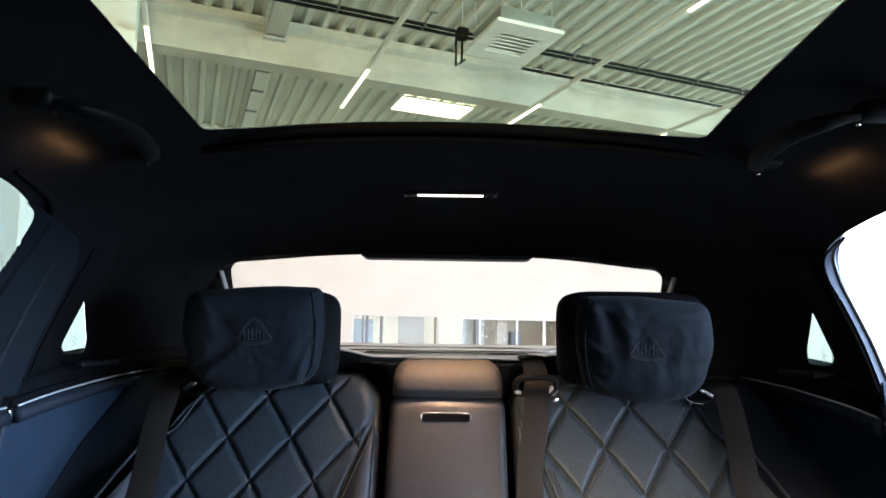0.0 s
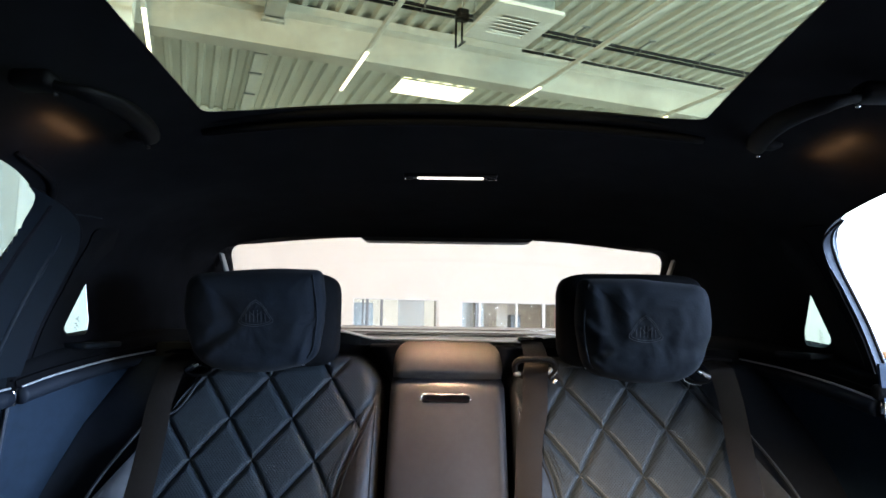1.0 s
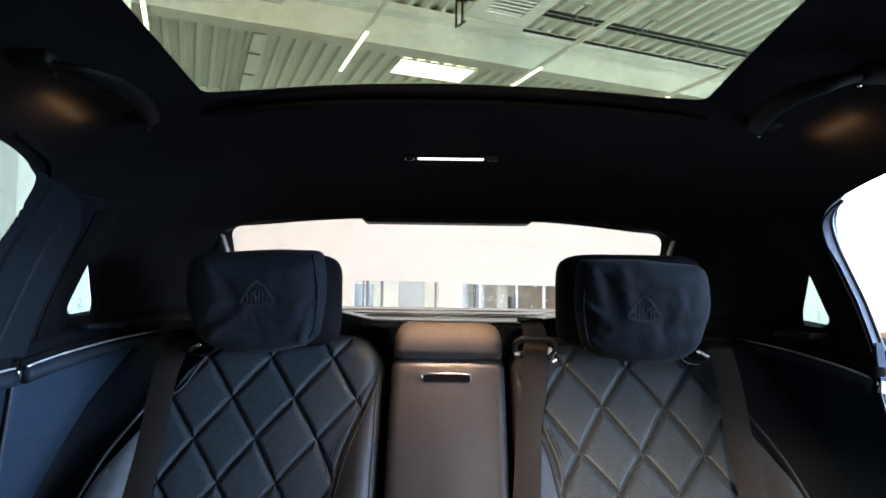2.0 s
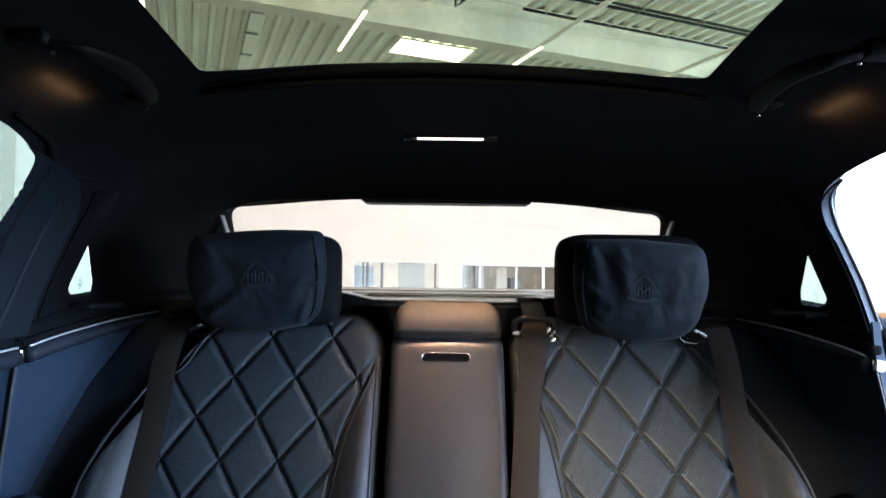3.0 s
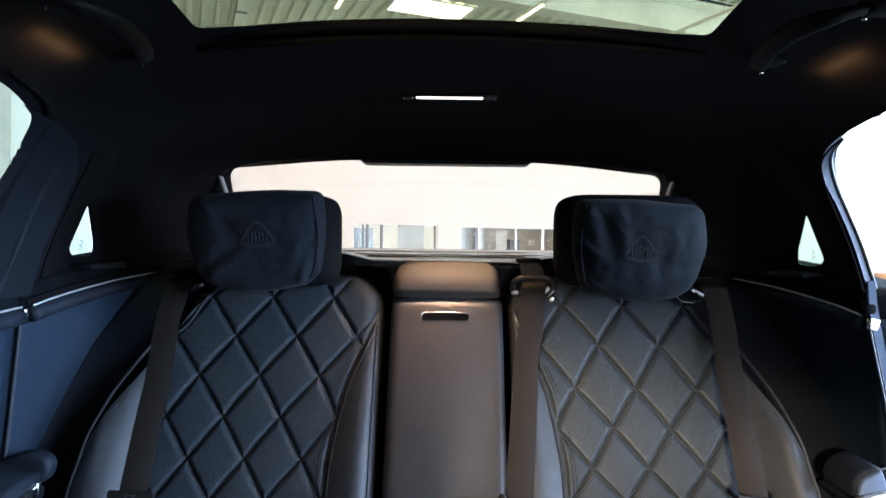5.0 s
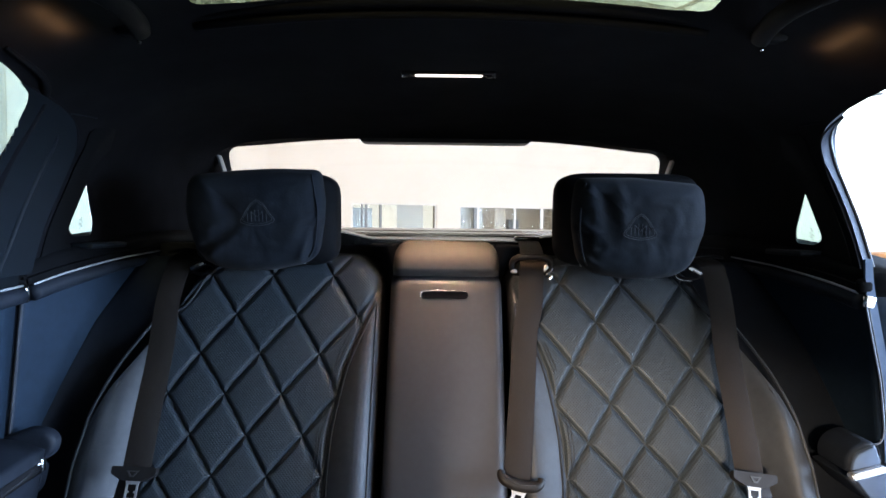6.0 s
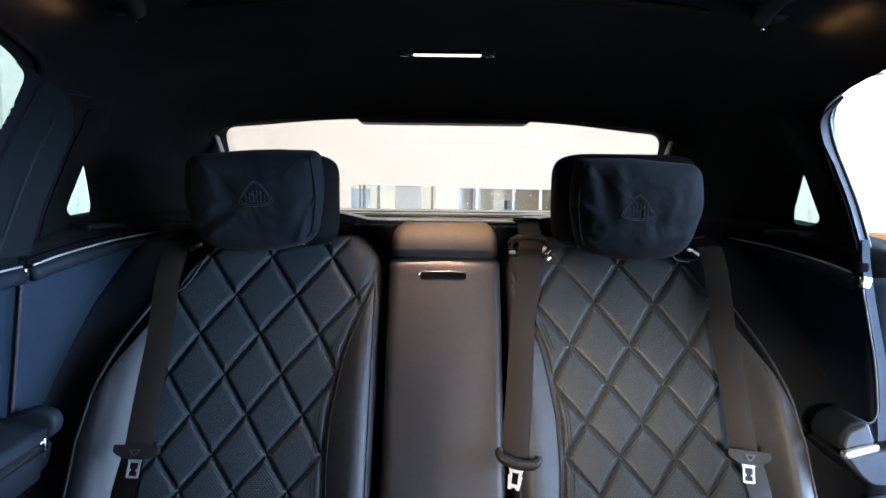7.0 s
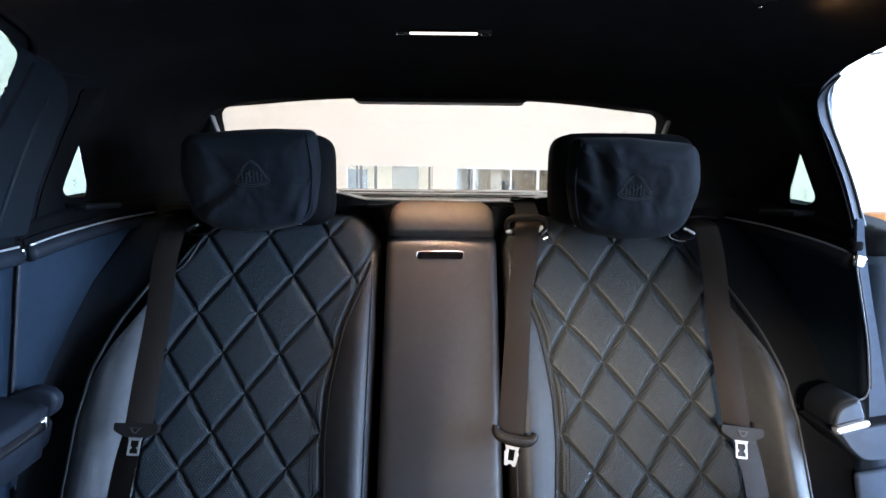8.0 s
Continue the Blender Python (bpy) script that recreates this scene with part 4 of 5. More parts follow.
def cushion(s, tilt, folds):
    c = thing("headrest_cushion", (AX + s * 0.345, 1.145, -0.10), "dark blue-black suede cushion strapped to a headrest", "cushion", "headrest cushions")
    n, rings = len(CUSHION), 30
    m = pose(AX + s * 0.345, 1.140, -0.0115 - 0.0045 * s, 3, tilt, -s * 3)

    def skin(x, z, r, front):
        if front:
            y = -0.044 * (1 - r ** 5) ** 0.45 + 0.006 * (x / 0.12) ** 2
            y += (1 - r ** 8) * (0.0032 * noise.noise(Vector((x * 11, z * 13, s * 3.1))) + 0.0030 * noise.noise(Vector((x * 34, z * 20, s * 7.7))) + 0.0012 * noise.noise(Vector((x * 90, z * 70, s * 1.7))))
            y += sum(fold(x, z, *f) for f in folds) * (1 - r ** 14)
            return y
        return 0.030 * (1 - r ** 4) ** 0.5
    vs, fs = [], []
    for front in (True, False):
        for k in range(rings + 1):
            r = 1 - (1 - k / rings) ** 1.6
            for x, z in CUSHION:
                w = 1 + 0.012 * noise.noise(Vector((x * 40, z * 40, s * 2.0)))
                vs.append(m @ Vector((s * x * r * w * (0.965 if s > 0 else 1.0), skin(x * r, z * r, r, front), z * r * w)))
        o = 0 if front else (rings + 1) * n
        for k in range(rings):
            for i in range(n):
                q = (i + 1) % n
                fs.append((o + k * n + i, o + k * n + q, o + (k + 1) * n + q, o + (k + 1) * n + i))
    me = mesh_of(vs, fs)
    bm = bmesh.new()
    bm.from_mesh(me)
    bmesh.ops.remove_doubles(bm, verts=bm.verts, dist=1e-5)
    bmesh.ops.recalc_face_normals(bm, faces=bm.faces)
    bm.to_mesh(me)
    bm.free()
    smooth(me)
    body = part("cover", me, CLOTH, c)
    # gusset seam down the inner side
    line = [(-0.1055, 0.080), (-0.109, 0.050), (-0.113, 0.015), (-0.110, -0.020), (-0.104, -0.050), (-0.094, -0.068)]
    wide = 0.965 if s > 0 else 1.0
    part("side_seam", tube([m @ Vector((s * x * wide, skin(x, z, 0.88, True) - 0.0004, z)) for x, z in line], 0.0016, 50, 6, up=(0, 1, 0)), CLOTH, body, "raised gusset seam")
    # woven emblem: a rounded triangle with a few bars
    tri = [(0.0, 0.024), (0.012, 0.015), (0.023, -0.002), (0.029, -0.013), (0.018, -0.019), (0.0, -0.0215), (-0.018, -0.019), (-0.029, -0.013), (-0.023, -0.002), (-0.012, 0.015), (0.0, 0.024)]

    def on(x, z):
        x, z = (x - 0.011, z + 0.013) if s < 0 else (x - 0.006, z + 0.005)
        return m @ Vector((s * x, skin(x, z, max(abs(x) / 0.125, abs(z) / 0.09), True) - 0.0004, z))
    part("emblem_ring", tube([on(x, z) for x, z in tri], 0.0006, 70, 6, up=(0, 1, 0)), THREAD, body, "embroidered triangular emblem")
    part("emblem_ring", tube([on(x * 0.86, z * 0.86 + 0.0002) for x, z in tri], 0.0005, 70, 6, up=(0, 1, 0)), THREAD, body)
    for k in range(6):
        x = -0.016 + 0.0064 * k
        hgt = 0.004 + 0.008 * (1 - abs(k - 2.5) / 2.5)
        part("emblem_bar", tube([on(x, -0.014), on(x, -0.007), on(x, hgt - 0.004)], 0.0006, 8, 6, up=(0, 1, 0)), THREAD, body)
    for k in (-1, 1):
        part("emblem_bar", tube([on(k * 0.010, 0.004), on(k * 0.005, -0.001), on(0.0, -0.006)], 0.0006, 8, 6, up=(0, 1, 0)), THREAD, body)
    return c


THREAD = material("dark_embroidery_thread", (0.0036, 0.0052, 0.0082), 0.75, grain=0.15, scale=200)
for s in (-1, 1):
    rear_seat(s)
cushion(-1, -2.0, [((-0.122, 0.0), (-0.085, -0.012), 0.006, 0.009), ((-0.118, 0.012), (-0.09, 0.004), 0.004, 0.006), ((-0.095, -0.075), (-0.112, -0.02), 0.007, 0.012), ((0.10, -0.055), (0.02, 0.0), 0.010, 0.006), ((0.06, 0.075), (0.03, 0.0), 0.012, 0.004)])
cushion(1, 1.5, [((-0.122, 0.0), (-0.075, -0.030), 0.007, 0.014), ((-0.115, 0.055), (-0.09, 0.045), 0.006, 0.007), ((-0.105, -0.062), (-0.075, -0.082), 0.006, 0.010), ((-0.075, 0.07), (-0.05, -0.02), 0.013, 0.006), ((0.115, -0.02), (0.06, -0.03), 0.010, 0.005)])

# ---- middle backrest with its pass-through flap ----
mid = thing("middle_backrest", (AX, 1.0, -0.80), "grey-black leather folded centre armrest between the seats", "car seat")


def mid_front(u, v):
    z = -0.66 + (-0.112 + 0.66) * v
    hw = 0.1085 + 0.003 * (1 - v)
    d = -0.112 - z
    if d < 0.022:
        hw -= 0.022 - math.sqrt(max(0.022 ** 2 - (0.022 - d) ** 2, 0))
    X = (2 * u - 1) * hw
    e = min(hw - abs(X), -0.112 - z)
    R = 0.018
    f = 0.012 * (1 - (X / hw) ** 2)
    if e < R:
        f -= R - math.sqrt(max(R * R - (R - max(e, 0)) ** 2, 0))
    return Vector((AX + X, back_plane(z) - 0.014 - f, z))


flap = part("armrest", slab(mid_front, lambda u, v: Vector((AX + (2 * u - 1) * 0.110, back_plane(-0.66 + 0.548 * v) + 0.07, -0.66 + 0.548 * v)), 40, 60), CONSOLE_LEATHER, mid, "smooth black leather armrest")


PAD_SIDE = [(0, 0.1055), (0.5, 0.1040), (0.72, 0.1005), (0.86, 0.094), (0.95, 0.085), (1.0, 0.076)]     # half width of the pad up its height


def top_front(u, v):
    hw = lerp_table(v, PAD_SIDE)
    z = -0.114 + 0.0695 * v
    X = (2 * u - 1) * hw
    e = hw - abs(X)
    R = 0.016
    f = 0.010 * (1 - (X / hw) ** 4)
    if e < R:
        f -= R - math.sqrt(max(R * R - (R - max(e, 0)) ** 2, 0))
    low = 0.014 * (1 - soft_step(v, 0.0, 0.22))
    return Vector((AX + X, 1.226 - f + low + 0.055 * v ** 3.5, z))


part("upper_pad", slab(top_front, lambda u, v: Vector((AX + (2 * u - 1) * lerp_table(v, PAD_SIDE) * 0.96, 1.37, -0.114 + 0.066 * v)), 40, 28), PAD_LEATHER, mid, "black leather upper pad, lamp's brown light put into its colour")
zs_ = -0.1465
ys_ = back_plane(zs_) - 0.0275
tilt = pose(0, 0, 0, -25, 0, 0)
outline = rounded([(-0.0445, -0.0075), (0.0445, -0.0075), (0.0445, 0.0065), (-0.0445, 0.0065)], 0.0075, 6)
# Flat dark plate on the armrest; it stands in for the slot's shade.
me = prism(outline, "y", 0.0000, 0.006)
me.transform(Matrix.Translation((AX - 0.003, ys_, zs_)) @ tilt)
part("slot_shade", me, SUEDE, flap, "dark plate for the slot's shaded inside")
rim = [(-0.0455, -0.0035), (-0.0452, 0.002), (-0.0425, 0.0058), (-0.036, 0.0072), (0.0, 0.0080), (0.036, 0.0072), (0.0425, 0.0058), (0.0452, 0.002), (0.0455, -0.0035)]
me = tube([(x, -0.0008, z) for x, z in rim], [0.0003, 0.0007, 0.0010, 0.0010, 0.0010, 0.0010, 0.0010, 0.0007, 0.0003], 70, 8, up=(0, 1, 0))
me.transform(Matrix.Translation((AX - 0.003, ys_, zs_)) @ tilt)
part("slot_rim", me, BRIGHT_METAL, flap, "thin bright metal slot rim")
# side cheeks between the middle and the seats
for s in (-1, 1):
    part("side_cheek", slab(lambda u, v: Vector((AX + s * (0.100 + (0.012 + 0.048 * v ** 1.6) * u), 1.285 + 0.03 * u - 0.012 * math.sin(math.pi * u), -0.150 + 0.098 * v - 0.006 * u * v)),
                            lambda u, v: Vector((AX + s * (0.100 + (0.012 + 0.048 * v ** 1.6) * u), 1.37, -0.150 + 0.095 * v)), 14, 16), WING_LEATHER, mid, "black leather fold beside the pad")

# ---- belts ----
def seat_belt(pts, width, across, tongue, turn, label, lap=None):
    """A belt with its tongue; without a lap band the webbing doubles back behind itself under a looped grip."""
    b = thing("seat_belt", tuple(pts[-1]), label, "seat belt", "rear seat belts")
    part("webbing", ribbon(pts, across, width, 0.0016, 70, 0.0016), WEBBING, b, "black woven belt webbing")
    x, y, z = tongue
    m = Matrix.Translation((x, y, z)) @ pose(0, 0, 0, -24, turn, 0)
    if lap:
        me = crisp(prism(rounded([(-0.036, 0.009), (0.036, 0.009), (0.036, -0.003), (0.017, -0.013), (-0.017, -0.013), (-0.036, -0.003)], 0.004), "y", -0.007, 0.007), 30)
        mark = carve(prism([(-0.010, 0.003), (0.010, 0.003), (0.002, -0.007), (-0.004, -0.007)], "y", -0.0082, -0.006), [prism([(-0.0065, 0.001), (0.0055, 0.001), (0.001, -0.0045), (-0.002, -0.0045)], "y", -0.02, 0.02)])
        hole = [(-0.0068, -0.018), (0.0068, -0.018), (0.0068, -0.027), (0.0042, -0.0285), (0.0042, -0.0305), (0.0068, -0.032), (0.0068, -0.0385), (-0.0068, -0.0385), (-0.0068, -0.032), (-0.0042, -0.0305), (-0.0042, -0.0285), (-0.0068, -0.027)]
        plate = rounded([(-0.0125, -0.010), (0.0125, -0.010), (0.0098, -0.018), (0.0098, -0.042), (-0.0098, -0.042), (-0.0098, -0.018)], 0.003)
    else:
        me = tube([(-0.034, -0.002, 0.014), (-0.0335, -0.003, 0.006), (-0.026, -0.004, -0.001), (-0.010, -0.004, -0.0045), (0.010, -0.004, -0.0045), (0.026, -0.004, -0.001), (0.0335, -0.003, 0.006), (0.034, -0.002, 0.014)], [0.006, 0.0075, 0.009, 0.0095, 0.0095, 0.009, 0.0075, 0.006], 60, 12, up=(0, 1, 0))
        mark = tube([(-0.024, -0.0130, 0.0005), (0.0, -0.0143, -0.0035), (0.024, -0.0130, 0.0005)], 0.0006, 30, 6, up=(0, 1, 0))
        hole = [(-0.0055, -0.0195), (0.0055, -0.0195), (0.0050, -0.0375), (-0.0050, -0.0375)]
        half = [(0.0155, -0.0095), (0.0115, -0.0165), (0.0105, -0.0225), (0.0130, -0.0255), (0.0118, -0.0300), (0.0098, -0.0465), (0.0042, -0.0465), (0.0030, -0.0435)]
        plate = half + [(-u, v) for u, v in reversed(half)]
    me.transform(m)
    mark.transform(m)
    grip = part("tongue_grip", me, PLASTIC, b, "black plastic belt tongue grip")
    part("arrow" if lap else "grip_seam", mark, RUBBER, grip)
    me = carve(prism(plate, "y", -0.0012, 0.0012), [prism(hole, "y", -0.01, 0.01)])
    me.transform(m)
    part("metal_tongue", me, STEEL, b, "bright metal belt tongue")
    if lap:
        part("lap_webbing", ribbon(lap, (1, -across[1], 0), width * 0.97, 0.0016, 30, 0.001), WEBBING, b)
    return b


# The belts' points are placed to fit the camera's view.
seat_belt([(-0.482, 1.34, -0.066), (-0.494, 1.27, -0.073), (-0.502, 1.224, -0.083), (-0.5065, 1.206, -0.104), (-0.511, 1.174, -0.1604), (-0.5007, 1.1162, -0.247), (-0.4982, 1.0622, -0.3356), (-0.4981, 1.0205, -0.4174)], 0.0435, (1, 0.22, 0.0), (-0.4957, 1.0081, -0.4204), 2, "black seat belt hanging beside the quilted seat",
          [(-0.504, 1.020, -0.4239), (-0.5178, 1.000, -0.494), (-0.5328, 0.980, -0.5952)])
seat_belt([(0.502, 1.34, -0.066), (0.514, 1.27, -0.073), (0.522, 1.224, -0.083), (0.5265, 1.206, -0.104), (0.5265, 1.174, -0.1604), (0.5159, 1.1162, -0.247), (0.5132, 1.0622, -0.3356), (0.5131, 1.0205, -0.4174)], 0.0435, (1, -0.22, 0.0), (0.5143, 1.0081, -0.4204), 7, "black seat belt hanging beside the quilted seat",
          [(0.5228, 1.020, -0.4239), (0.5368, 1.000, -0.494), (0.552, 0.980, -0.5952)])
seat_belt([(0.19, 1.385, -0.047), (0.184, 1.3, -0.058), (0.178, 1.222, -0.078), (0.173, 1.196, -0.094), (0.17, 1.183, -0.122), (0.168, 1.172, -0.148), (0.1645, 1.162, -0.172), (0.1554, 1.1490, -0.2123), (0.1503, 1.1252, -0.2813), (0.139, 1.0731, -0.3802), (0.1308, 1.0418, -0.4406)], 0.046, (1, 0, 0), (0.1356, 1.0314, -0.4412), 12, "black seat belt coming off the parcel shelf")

ring = thing("belt_guide", (0.175, 1.215, -0.10), "black oval belt guide loop with bright clip", "belt guide")
loop = [(0.172 + 0.037 * math.copysign(abs(math.cos(a)) ** 0.6, math.cos(a)), 1.20 - 0.010 * math.sin(a), -0.088 + 0.017 * math.copysign(abs(math.sin(a)) ** 0.7, math.sin(a))) for a in np.linspace(0, 2 * math.pi, 21)]
part("loop", tube(loop, 0.0058, 80, 10, closed=True, up=(0, 1, 0)), PLASTIC, ring)
for x, z, w, mat in ((0.199, -0.094, 0.016, STEEL), (0.206, -0.101, 0.022, GLOSSY), (0.209, -0.112, 0.013, BRIGHT_METAL)):
    part("clip", box(x, 1.202, z, w, 0.012, 0.008, 0.0035, 3, turn=pose(0, 0, 0, 0, -48, 0)), mat, ring, "metal belt clip" if mat != GLOSSY else "black clip lever")
part("clip", box(0.139, 1.202, -0.100, 0.013, 0.012, 0.009, 0.003), STEEL, ring, "metal belt clip")
for s in (-1, 1):
    g = thing("belt_outlet", (AX + s * 0.50, 1.25, -0.09), "black belt outlet with a latch beside the headrest", "belt outlet", "belt outlets")
    hood = [(0.440, 1.262, -0.088), (0.470, 1.250, -0.076), (0.515, 1.255, -0.070), (0.560, 1.275, -0.074)]
    part("hood", tube([(AX + s * x, y, z) for x, y, z in hood], [0.006, 0.009, 0.009, 0.005], 30, 10, flat=0.6), GRIP, g, "black hood over the outlet")
    part("bezel", tube([(AX + s * (0.470 + 0.024 * math.cos(a)), 1.214 + 0.006 * math.sin(a), -0.103 + 0.009 * math.sin(a)) for a in np.linspace(0, 2 * math.pi, 21)], 0.0028, 60, 8, closed=True, up=(0, 1, 0)), GRIP, g)
    if s > 0:
        part("rim", tube([(AX + s * (0.470 + 0.028 * math.cos(a)), 1.207, -0.105 + 0.011 * math.sin(a)) for a in np.linspace(math.pi * 0.92, math.pi * 1.55, 13)], 0.0005, 40, 6, up=(0, 1, 0)), STEEL, g, "thin metal rim")
    latch = part("latch", box(AX + s * 0.476, 1.204, -0.096, 0.030, 0.018, 0.011, 0.004, 3, turn=pose(0, 0, 0, 0, s * 28, 0)), GLOSSY, g, "black latch lever")
    part("catch", box(AX + s * 0.466, 1.194, -0.092, 0.009, 0.004, 0.004, 0.0015, turn=pose(0, 0, 0, 0, s * 28, 0)), STEEL, latch)

# ---- the hall ----
HM = Matrix.Rotation(radians(TURN), 4, "Z")
P0, P1, Q0, Q1, TOP = -7.0, 17.0, -8.0, 15.5, 5.84


def setting(name, me, mat, label="", category="", kind="structure", group=""):
    """A mesh in the hall's own axes, placed turned to the car."""
    me.name = name
    ob = new(name, me)
    me.materials.clear()
    me.materials.append(mat)
    ob.matrix_world = HM
    return tagged(ob, label, category, group, kind)


def hpart(name, me, mat, parent, label=""):
    me.name = name
    ob = new(name, me)
    me.materials.clear()
    me.materials.append(mat)
    ob.parent = parent
    if parent.type == "EMPTY":
        ob.matrix_parent_inverse = parent.matrix_basis.inverted()
        ob.matrix_basis = HM
    if label:
        ob["label"] = label
    return ob


def hthing(name, p, q, z, label, category, group=""):
    ob = new(name)
    ob.matrix_basis = Matrix.Translation(hall(p, q, z)) @ HM
    return tagged(ob, label, category, group)


floor = setting("floor", box((P0 + P1) / 2, (Q0 + Q1) / 2, -0.05, P1 - P0, Q1 - Q0, 0.1), FLOOR, "pale grey polished showroom floor", "floor")

# ceiling: trapezoid steel deck, its ribs along q
def deck_mesh():
    pitch, depth = 0.29, 0.075
    vs, fs = [], []
    xs = []
    p = P0
    while p < P1:
        for d, z in ((0.0, 0.0), (0.08, 0.0), (0.12, depth), (0.25, depth)):
            xs.append((p + d, z))
        p += pitch
    for x, z in xs:
        vs += [(x, Q0, TOP + z), (x, Q1 + 3, TOP + z)]
    for i in range(len(xs) - 1):
        fs.append((2 * i, 2 * i + 1, 2 * i + 3, 2 * i + 2))
    return mesh_of(vs, fs, soft=False)


ceiling = setting("ceiling", joined(deck_mesh(), box((P0 + P1) / 2, (Q0 + Q1 + 3) / 2, TOP + 0.25, P1 - P0, Q1 - Q0 + 3, 0.1)), DECK, "pale trapezoidal steel roof deck", "ceiling")

# concrete beams across
def beam_mesh(q):
    prof = [(-0.18, 0.0), (0.18, 0.0), (0.18, 0.48), (0.26, 0.56), (0.26, 0.69), (-0.26, 0.69), (-0.26, 0.56), (-0.18, 0.48)]
    me = prism([(q + a, TOP - 0.69 + b) for a, b in prof], "x", P0, P1)
    return me


for q in (9.80, 1.5, -6.0):
    setting("beam", beam_mesh(q), CONCRETE, "grey cast concrete roof beam", "beam", group="roof beams")

# walls: the far cream wall with two office windows, the side walls, the glazed front
left_w = (3.835, 6.13, H - 1.0, H + 0.405)
right_w = (6.79, 9.95, H - 1.0, H + 0.375)
wall = box((P0 + P1) / 2, Q1 + 0.15, (TOP + 0.1) / 2, P1 - P0, 0.3, TOP + 0.1)
wall = carve(wall, [box((a + b) / 2, Q1 + 0.15, (c + d) / 2, b - a, 1.0, d - c) for a, b, c, d in (left_w, right_w)])
setting("wall_far", wall, CREAM, "cream plastered showroom wall with office windows", "wall")
# Unseen wall, made dark to lessen the light through the left glass.
setting("wall_left", box(P0 - 0.15, (Q0 + Q1) / 2, TOP / 2, 0.3, Q1 - Q0, TOP + 0.2), GREY_WALL, "unseen showroom side wall, kept dark to cut light", "wall")
setting("column", box(-1.42, 9.15, TOP / 2, 1.1, 0.4, TOP, 0.01), WHITE, "white painted hall column", "column")


def glazed(name, axis):
    """A facade of posts and rails; daylight stands in its openings."""
    me = []
    if axis == "p":
        for k in range(9):
            me.append(box(P1, Q0 + (Q1 - Q0) * k / 8, TOP / 2, 0.14, 0.10, TOP))
        for z in (0.15, 5.4):
            me.append(box(P1, (Q0 + Q1) / 2, z, 0.12, Q1 - Q0, 0.3 if z < 1 else 0.9))
    else:
        for k in range(8):
            me.append(box(P0 + (P1 - P0) * k / 7, Q0, TOP / 2, 0.10, 0.14, TOP))
        for z in (0.15, 5.3):
            me.append(box((P0 + P1) / 2, Q0, z, P1 - P0, 0.12, 0.3 if z < 1 else 1.1))
    return setting(name, joined(*me), WHITE_METAL, "white-framed glazed showroom facade", "facade")


glazed("wall_right", "p")
glazed("wall_near", "q")

setting("backdrop", joined(box(P1 + 1.6, (Q0 + Q1) / 2, 3.0, 0.05, Q1 - Q0 + 6, 7.0), box((P0 + P1) / 2, Q0 - 1.6, 3.0, P1 - P0 + 3, 0.05, 7.0)), OUTDOORS, "bright overcast daylight outside the glazing", "backdrop")

# office windows and the office behind
for k, (a, b, c, d) in enumerate((left_w, right_w)):
    win = setting("window_%d" % (k + 1), joined(box(a + 0.02, Q1 + 0.06, (c + d) / 2, 0.04, 0.06, d - c), box(b - 0.02, Q1 + 0.06, (c + d) / 2, 0.04, 0.06, d - c), box((a + b) / 2, Q1 + 0.06, d - 0.015, b - a, 0.06, 0.03)), WHITE_METAL, "white-framed office window", "window")
    hpart("pane", box((a + b) / 2, Q1 + 0.08, (c + d) / 2, b - a - 0.02, 0.008, d - c - 0.02), OFFICE_GLASS, win, "clear office pane").visible_shadow = False
    for p, w, mat in (((3.86, 0.04, FRAME_DARK), (4.125, 0.035, FRAME_DARK), (4.235, 0.06, FRAME_DARK), (4.615, 0.06, FRAME_DARK)) if k == 0 else ((7.28, 0.075, FRAME_DARK), (7.37, 0.07, WHITE_METAL), (8.50, 0.06, WHITE_METAL), (9.37, 0.09, WHITE_METAL))):
        hpart("mullion", box(p, Q1 + 0.10, (c + d) / 2, w, 0.05, d - c - 0.03), mat, win)
setting("office_wall", joined(box(9.7, Q1 + 3.0, 1.5, 3.6, 0.1, 3.0), box(11.4, Q1 + 1.6, 1.5, 0.1, 2.8, 3.0), box(7.4, Q1 + 1.6, 2.6, 8.0, 3.0, 0.1), box(7.4, Q1 + 1.6, -0.05, 8.0, 3.0, 0.1)), OFFICE, "grey office wall behind the windows", "wall")
setting("office_backdrop", box(5.7, Q1 + 3.1, 1.5, 4.2, 0.05, 3.0), OUTDOORS, "bright daylight behind the office", "backdrop")
setting("office_divider", box(7.62, Q1 + 1.75, 1.5, 0.1, 2.6, 3.0), WHITE, "white painted office dividing wall", "wall")
setting("office_blind", box(5.47, Q1 + 0.26, H - 0.10, 0.72, 0.02, 1.0), ROLLER, "pale roller blind behind an office window", "blind", kind="")
setting("office_partition", joined(box(4.02, Q1 + 0.7, H - 0.45, 0.34, 0.04, 1.5), box(4.43, Q1 + 0.9, H - 0.45, 0.36, 0.04, 1.5)), OFFICE_BLUE, "pale blue glass office partition", "partition", kind="")
# White panel put behind the pane to stand in for its glare.
setting("office_white_panel", box(7.03, Q1 + 0.42, 1.3, 0.50, 0.12, 2.4), WHITE, "white panel added for the glare in the office pane", "column")
setting("office_picture", box(8.62, Q1 + 1.2, H - 0.15, 0.36, 0.03, 1.0), ROLLER, "pale panel in the office", "panel", kind="")
setting("office_cabinet", box(9.03, Q1 + 1.3, H - 0.52, 0.32, 0.4, 1.1), FRAME_DARK, "dark grey office cabinet", "cabinet", kind="")
setting("office_poster", box(10.00, Q1 + 0.3, H - 0.2, 0.26, 0.02, 0.9), RED_PAPER, "faded red poster on an office stand", "poster", kind="")
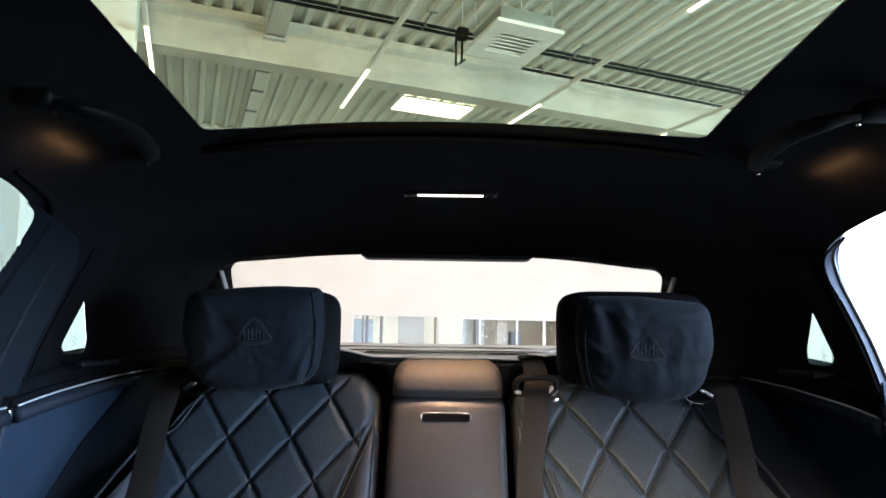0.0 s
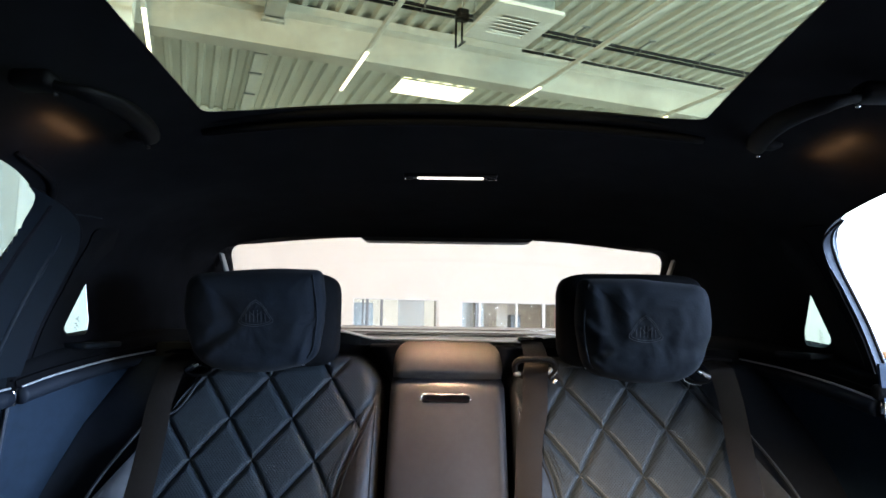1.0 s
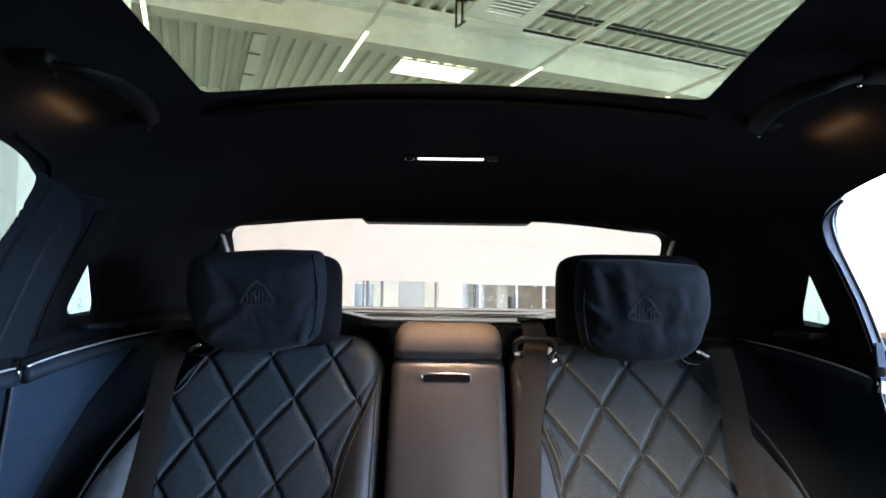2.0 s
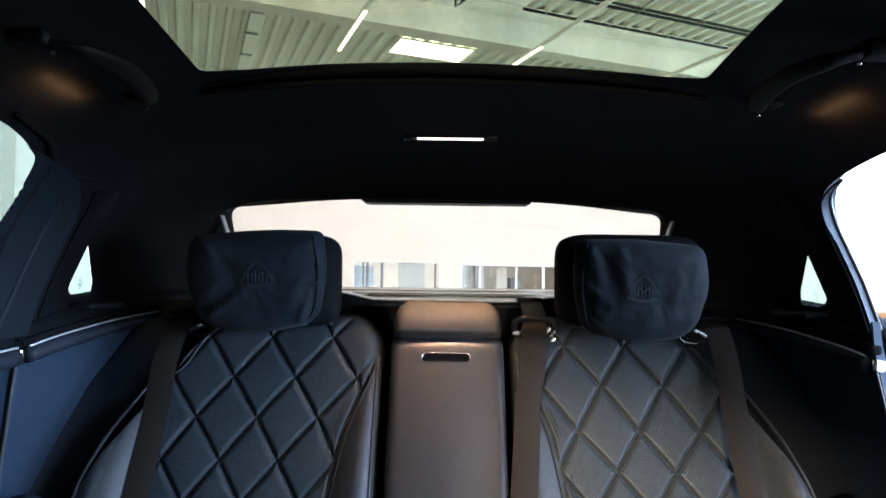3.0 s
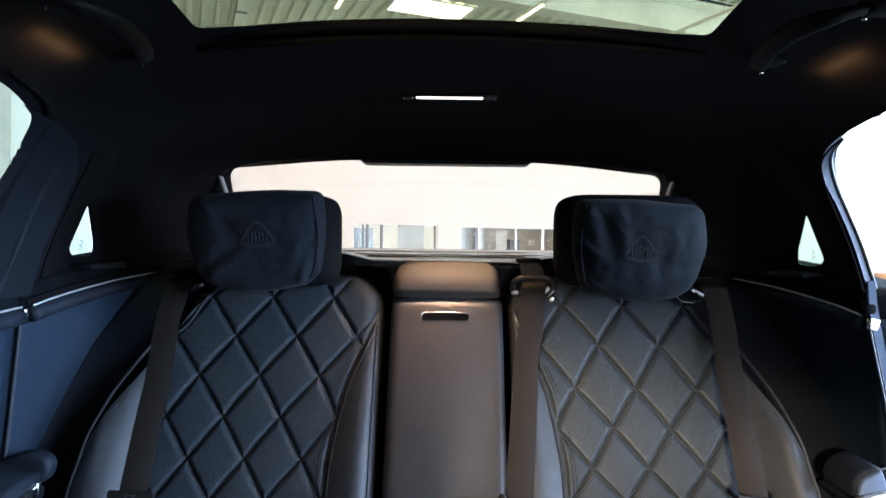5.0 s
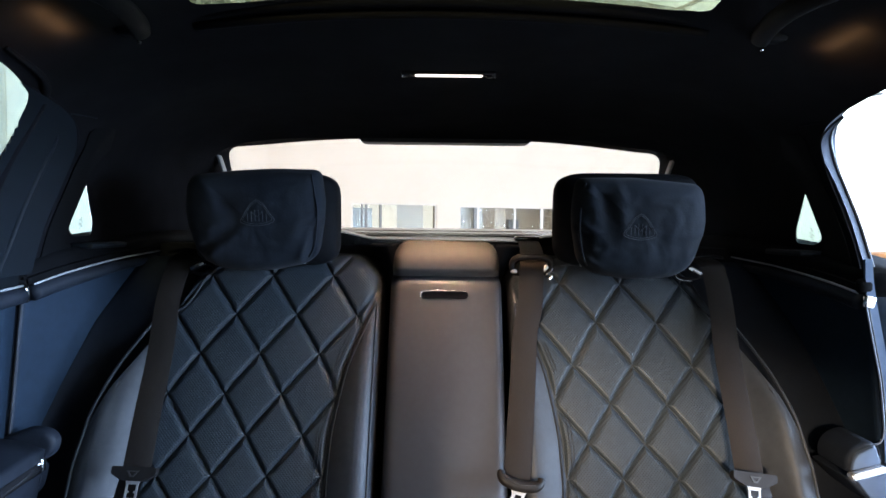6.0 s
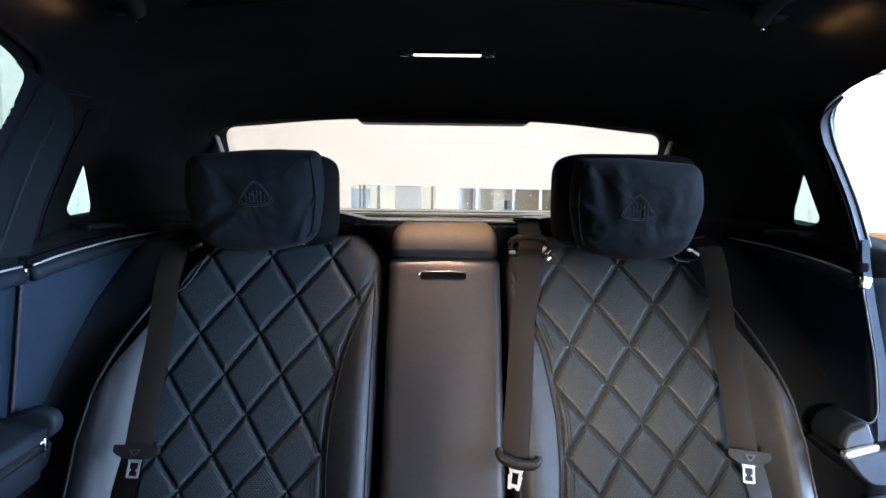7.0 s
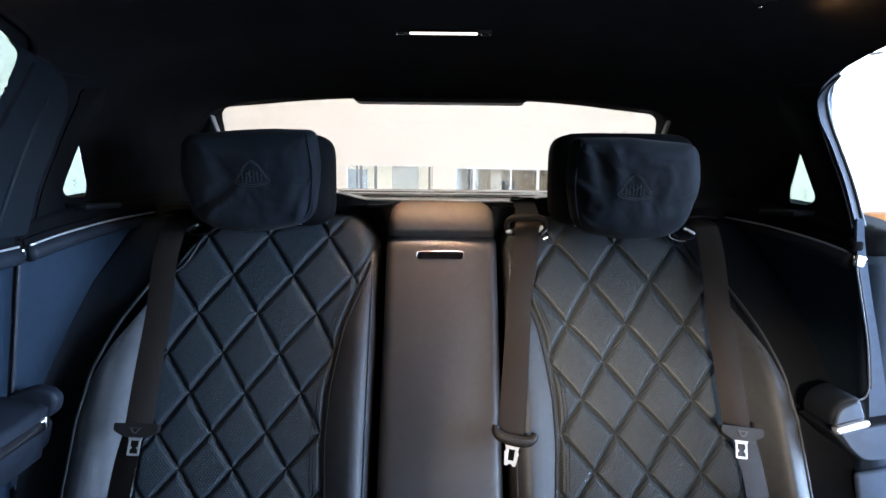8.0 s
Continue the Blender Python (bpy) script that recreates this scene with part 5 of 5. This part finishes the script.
# Added lamp that lightens the room behind the panes; its source is unseen.
area("office_fill", hall(9.3, Q1 + 1.6, 2.5), hall(9.3, Q1 + 1.6, 0.5), 2.4, 2.0, 110, (0.90, 0.95, 1.0))

# ---- light rails ----
RAIL_Z = H + 3.90
for p, lit in ((-0.72, 8.72), (2.31, 8.88), (5.41, 9.09), (8.45, 9.45)):
    rail = hthing("light_rail", p, 8.0, RAIL_Z, "white ceiling light rail with lit tubes", "ceiling lamp", "light rails")
    hpart("rail", box(p, 3.5, RAIL_Z + 0.035, 0.06, 21.0, 0.06, 0.006), WHITE_METAL, rail)
    q = lit - 2 * 5.25
    while q < 13:
        hpart("tube", box(p, q + 0.88, RAIL_Z - 0.002, 0.056, 1.76, 0.024, 0.004), TUBE_ON, rail, "lit white tube")
        q += 5.25
    for q in (1.0, 4.5, 7.6, 11.0):
        hpart("hanger", box(p, q, (RAIL_Z + 0.06 + TOP) / 2, 0.006, 0.006, TOP - RAIL_Z - 0.05), GALV, rail)

# ---- air cassette ----
FRAME_GREY = material("grey_green_sheet_steel", (0.25, 0.28, 0.27), 0.45, metal=0.3, grain=0.1, scale=10)
vent = hthing("ceiling_vent", 3.79, 7.07, H + 3.8, "white square ceiling air cassette with louvres", "air vent")
vz = H + 3.80
plate = carve(prism(rounded([(3.31, 6.55), (4.27, 6.55), (4.27, 7.60), (3.31, 7.60)], 0.02), "z", vz, vz + 0.05), [prism([(3.52, 6.80), (4.06, 6.80), (4.06, 7.36), (3.52, 7.36)], "z", vz - 0.1, vz + 0.2)])
hpart("face_plate", plate, WHITE_METAL, vent)
for k in range(6):
    m = box(3.79, 6.845 + 0.094 * k, vz + 0.014, 0.54, 0.090, 0.008, turn=pose(0, 0, 0, 16, 0, 0))
    hpart("slat", m, WHITE_METAL, vent)
hpart("backing", box(3.79, 7.08, vz + 0.07, 0.56, 0.58, 0.02), OFFICE, vent)
hpart("casing", box(3.79, 7.07, vz + 0.17, 0.78, 0.84, 0.22, 0.02), FRAME_GREY, vent, "galvanised casing")
for dp in (-0.36, 0.36):
    for dq in (-0.4, 0.4):
        hpart("rod", box(3.79 + dp, 7.07 + dq, (vz + 0.26 + TOP) / 2, 0.014, 0.014, TOP - vz - 0.26), GALV, vent)
bracket = hthing("pipe_bracket", 3.3, 7.62, H + 4.02, "black wall bracket under the pipes", "bracket")
for p, z0 in ((3.228, 3.64), (3.318, 3.73)):
    hpart("bracket_post", box(p, 7.66, H + (z0 + 4.06) / 2, 0.024, 0.024, 4.06 - z0), PIPE, bracket)
hpart("bracket_foot", box(3.318, 7.66, H + 3.716, 0.024, 0.24, 0.024, turn=pose(0, 0, 0, 0, 0, -50) @ pose(0, 0, 0, 36, 0, 0)), PIPE, bracket)
hpart("drop_rod", box(3.30, 7.62, (H + 4.16 + TOP) / 2, 0.014, 0.014, TOP - H - 4.16), GALV, bracket)
hpart("valve_box", box(3.30, 7.62, H + 4.10, 0.16, 0.14, 0.16, 0.02), PIPE, bracket)

# ---- pipes along the beam ----
for q, z, a, b, r in ((8.04, H + 4.35, -5.0, 11.5, 0.026), (8.17, H + 4.35, -5.0, 11.5, 0.026), (8.80, H + 4.35, 4.9, 11.5, 0.024)):
    pipe = hthing("pipe", 0, q, z, "black lagged pipe hung under the roof deck", "pipe", "roof pipes")
    hpart("run", tube([(a, q, z), ((a + b) / 2, q, z), (b, q, z)], r, 4, 10), PIPE, pipe)
    p = a + 0.4
    while p < b:
        hpart("clamp", box(p, q, z, 0.03, 2.5 * r, 2.5 * r, 0.004), FRAME_DARK, pipe)
        hpart("hanger", box(p, q, (z + TOP) / 2, 0.004, 0.004, TOP - z), DECK, pipe)
        if q < 8.1:
            hpart("arm", joined(box(p, q - 0.16, z + 0.04, 0.022, 0.30, 0.022), box(p, q - 0.31, z + 0.04, 0.14, 0.02, 0.02)), FRAME_DARK, pipe, "dark holding arm")
        p += 1.25

# ---- cable tray ----
tray = hthing("cable_tray", 1.0, 8.0, H + 4.5, "galvanised cable tray under the roof deck", "cable tray")
for a, b, w, z, nm in ((2.0, 9.56, 0.28, H + 4.5, "near_run"), (10.4, 15.2, 0.18, H + 4.66, "far_run")):
    hpart(nm, joined(box(1.0, (a + b) / 2, z, w, b - a, 0.02), box(1.0 - w / 2, (a + b) / 2, z + 0.04, 0.01, b - a, 0.08), box(1.0 + w / 2, (a + b) / 2, z + 0.04, 0.01, b - a, 0.08)), GALV, tray)
for q in (11.4, 12.45, 13.7):
    hpart("cross_bar", box(1.0, q, H + 4.64, 0.24, 0.05, 0.03), FRAME_DARK, tray)
hpart("foot", box(1.00, 9.60, H + 4.45, 0.34, 0.16, 0.05, 0.01), GALV, tray)
hpart("foot_rail", box(0.98, 9.66, H + 4.41, 0.40, 0.05, 0.03, 0.006), FRAME_DARK, tray)
hpart("rod", box(0.86, 9.50, H + 4.60, 0.02, 0.02, 0.34), GALV, tray)

# ---- small dark bar on the facade, placed to fit the camera's view ----
holder = hthing("facade_bar", 16.9, 11.29, H + 3.43, "small dark bar of unknown use, hung from the facade rail", "bracket")
hpart("bar", box(16.9, 11.29, H + 3.43, 0.06, 0.34, 0.07, 0.015), FRAME_DARK, holder)
hpart("rod", box(16.9, 11.20, H + 3.66, 0.012, 0.012, 0.44), WHITE_METAL, holder)

# ---- skylight ----
sky_ob = hthing("skylight", 4.6, 12.2, TOP - 0.05, "bright rectangular skylight in the roof deck", "skylight")
hpart("frame", carve(box(4.6, 12.2, TOP - 0.008, 1.66, 0.88, 0.02), [box(4.6, 12.2, TOP - 0.03, 1.60, 0.82, 0.3)]), WHITE_METAL, sky_ob)
hpart("diffuser", box(4.6, 12.2, TOP - 0.012, 1.59, 0.81, 0.01), SKYLIGHT_ON, sky_ob, "glowing white skylight pane")

# ---- chair seen through the open door ----
chair = thing("lounge_chair", (2.0, 2.35, -H), "dark blue upholstered lounge chair", "chair")
part("backrest", blob(2.02, 2.35, -0.585, 0.46, 0.12, 0.475, 7, 4, 48, 28), BLUE_CLOTH, chair)
# The tan strip paints the glow along the chair's top edge.
part("top_glow", blob(2.02, 2.35, -0.126, 0.40, 0.124, 0.024, 7, 4, 48, 12), TAN, chair, "tan strip added for the glow along the top of the back")
part("seat", box(2.02, 2.65, -0.80, 0.80, 0.60, 0.22, 0.06, 3), BLUE_CLOTH, chair)
for dx in (-0.32, 0.32):
    for dy in (2.32, 2.90):
        part("leg", box(2.02 + dx, dy, -1.02, 0.035, 0.035, 0.12, 0.004), FRAME_DARK, chair)
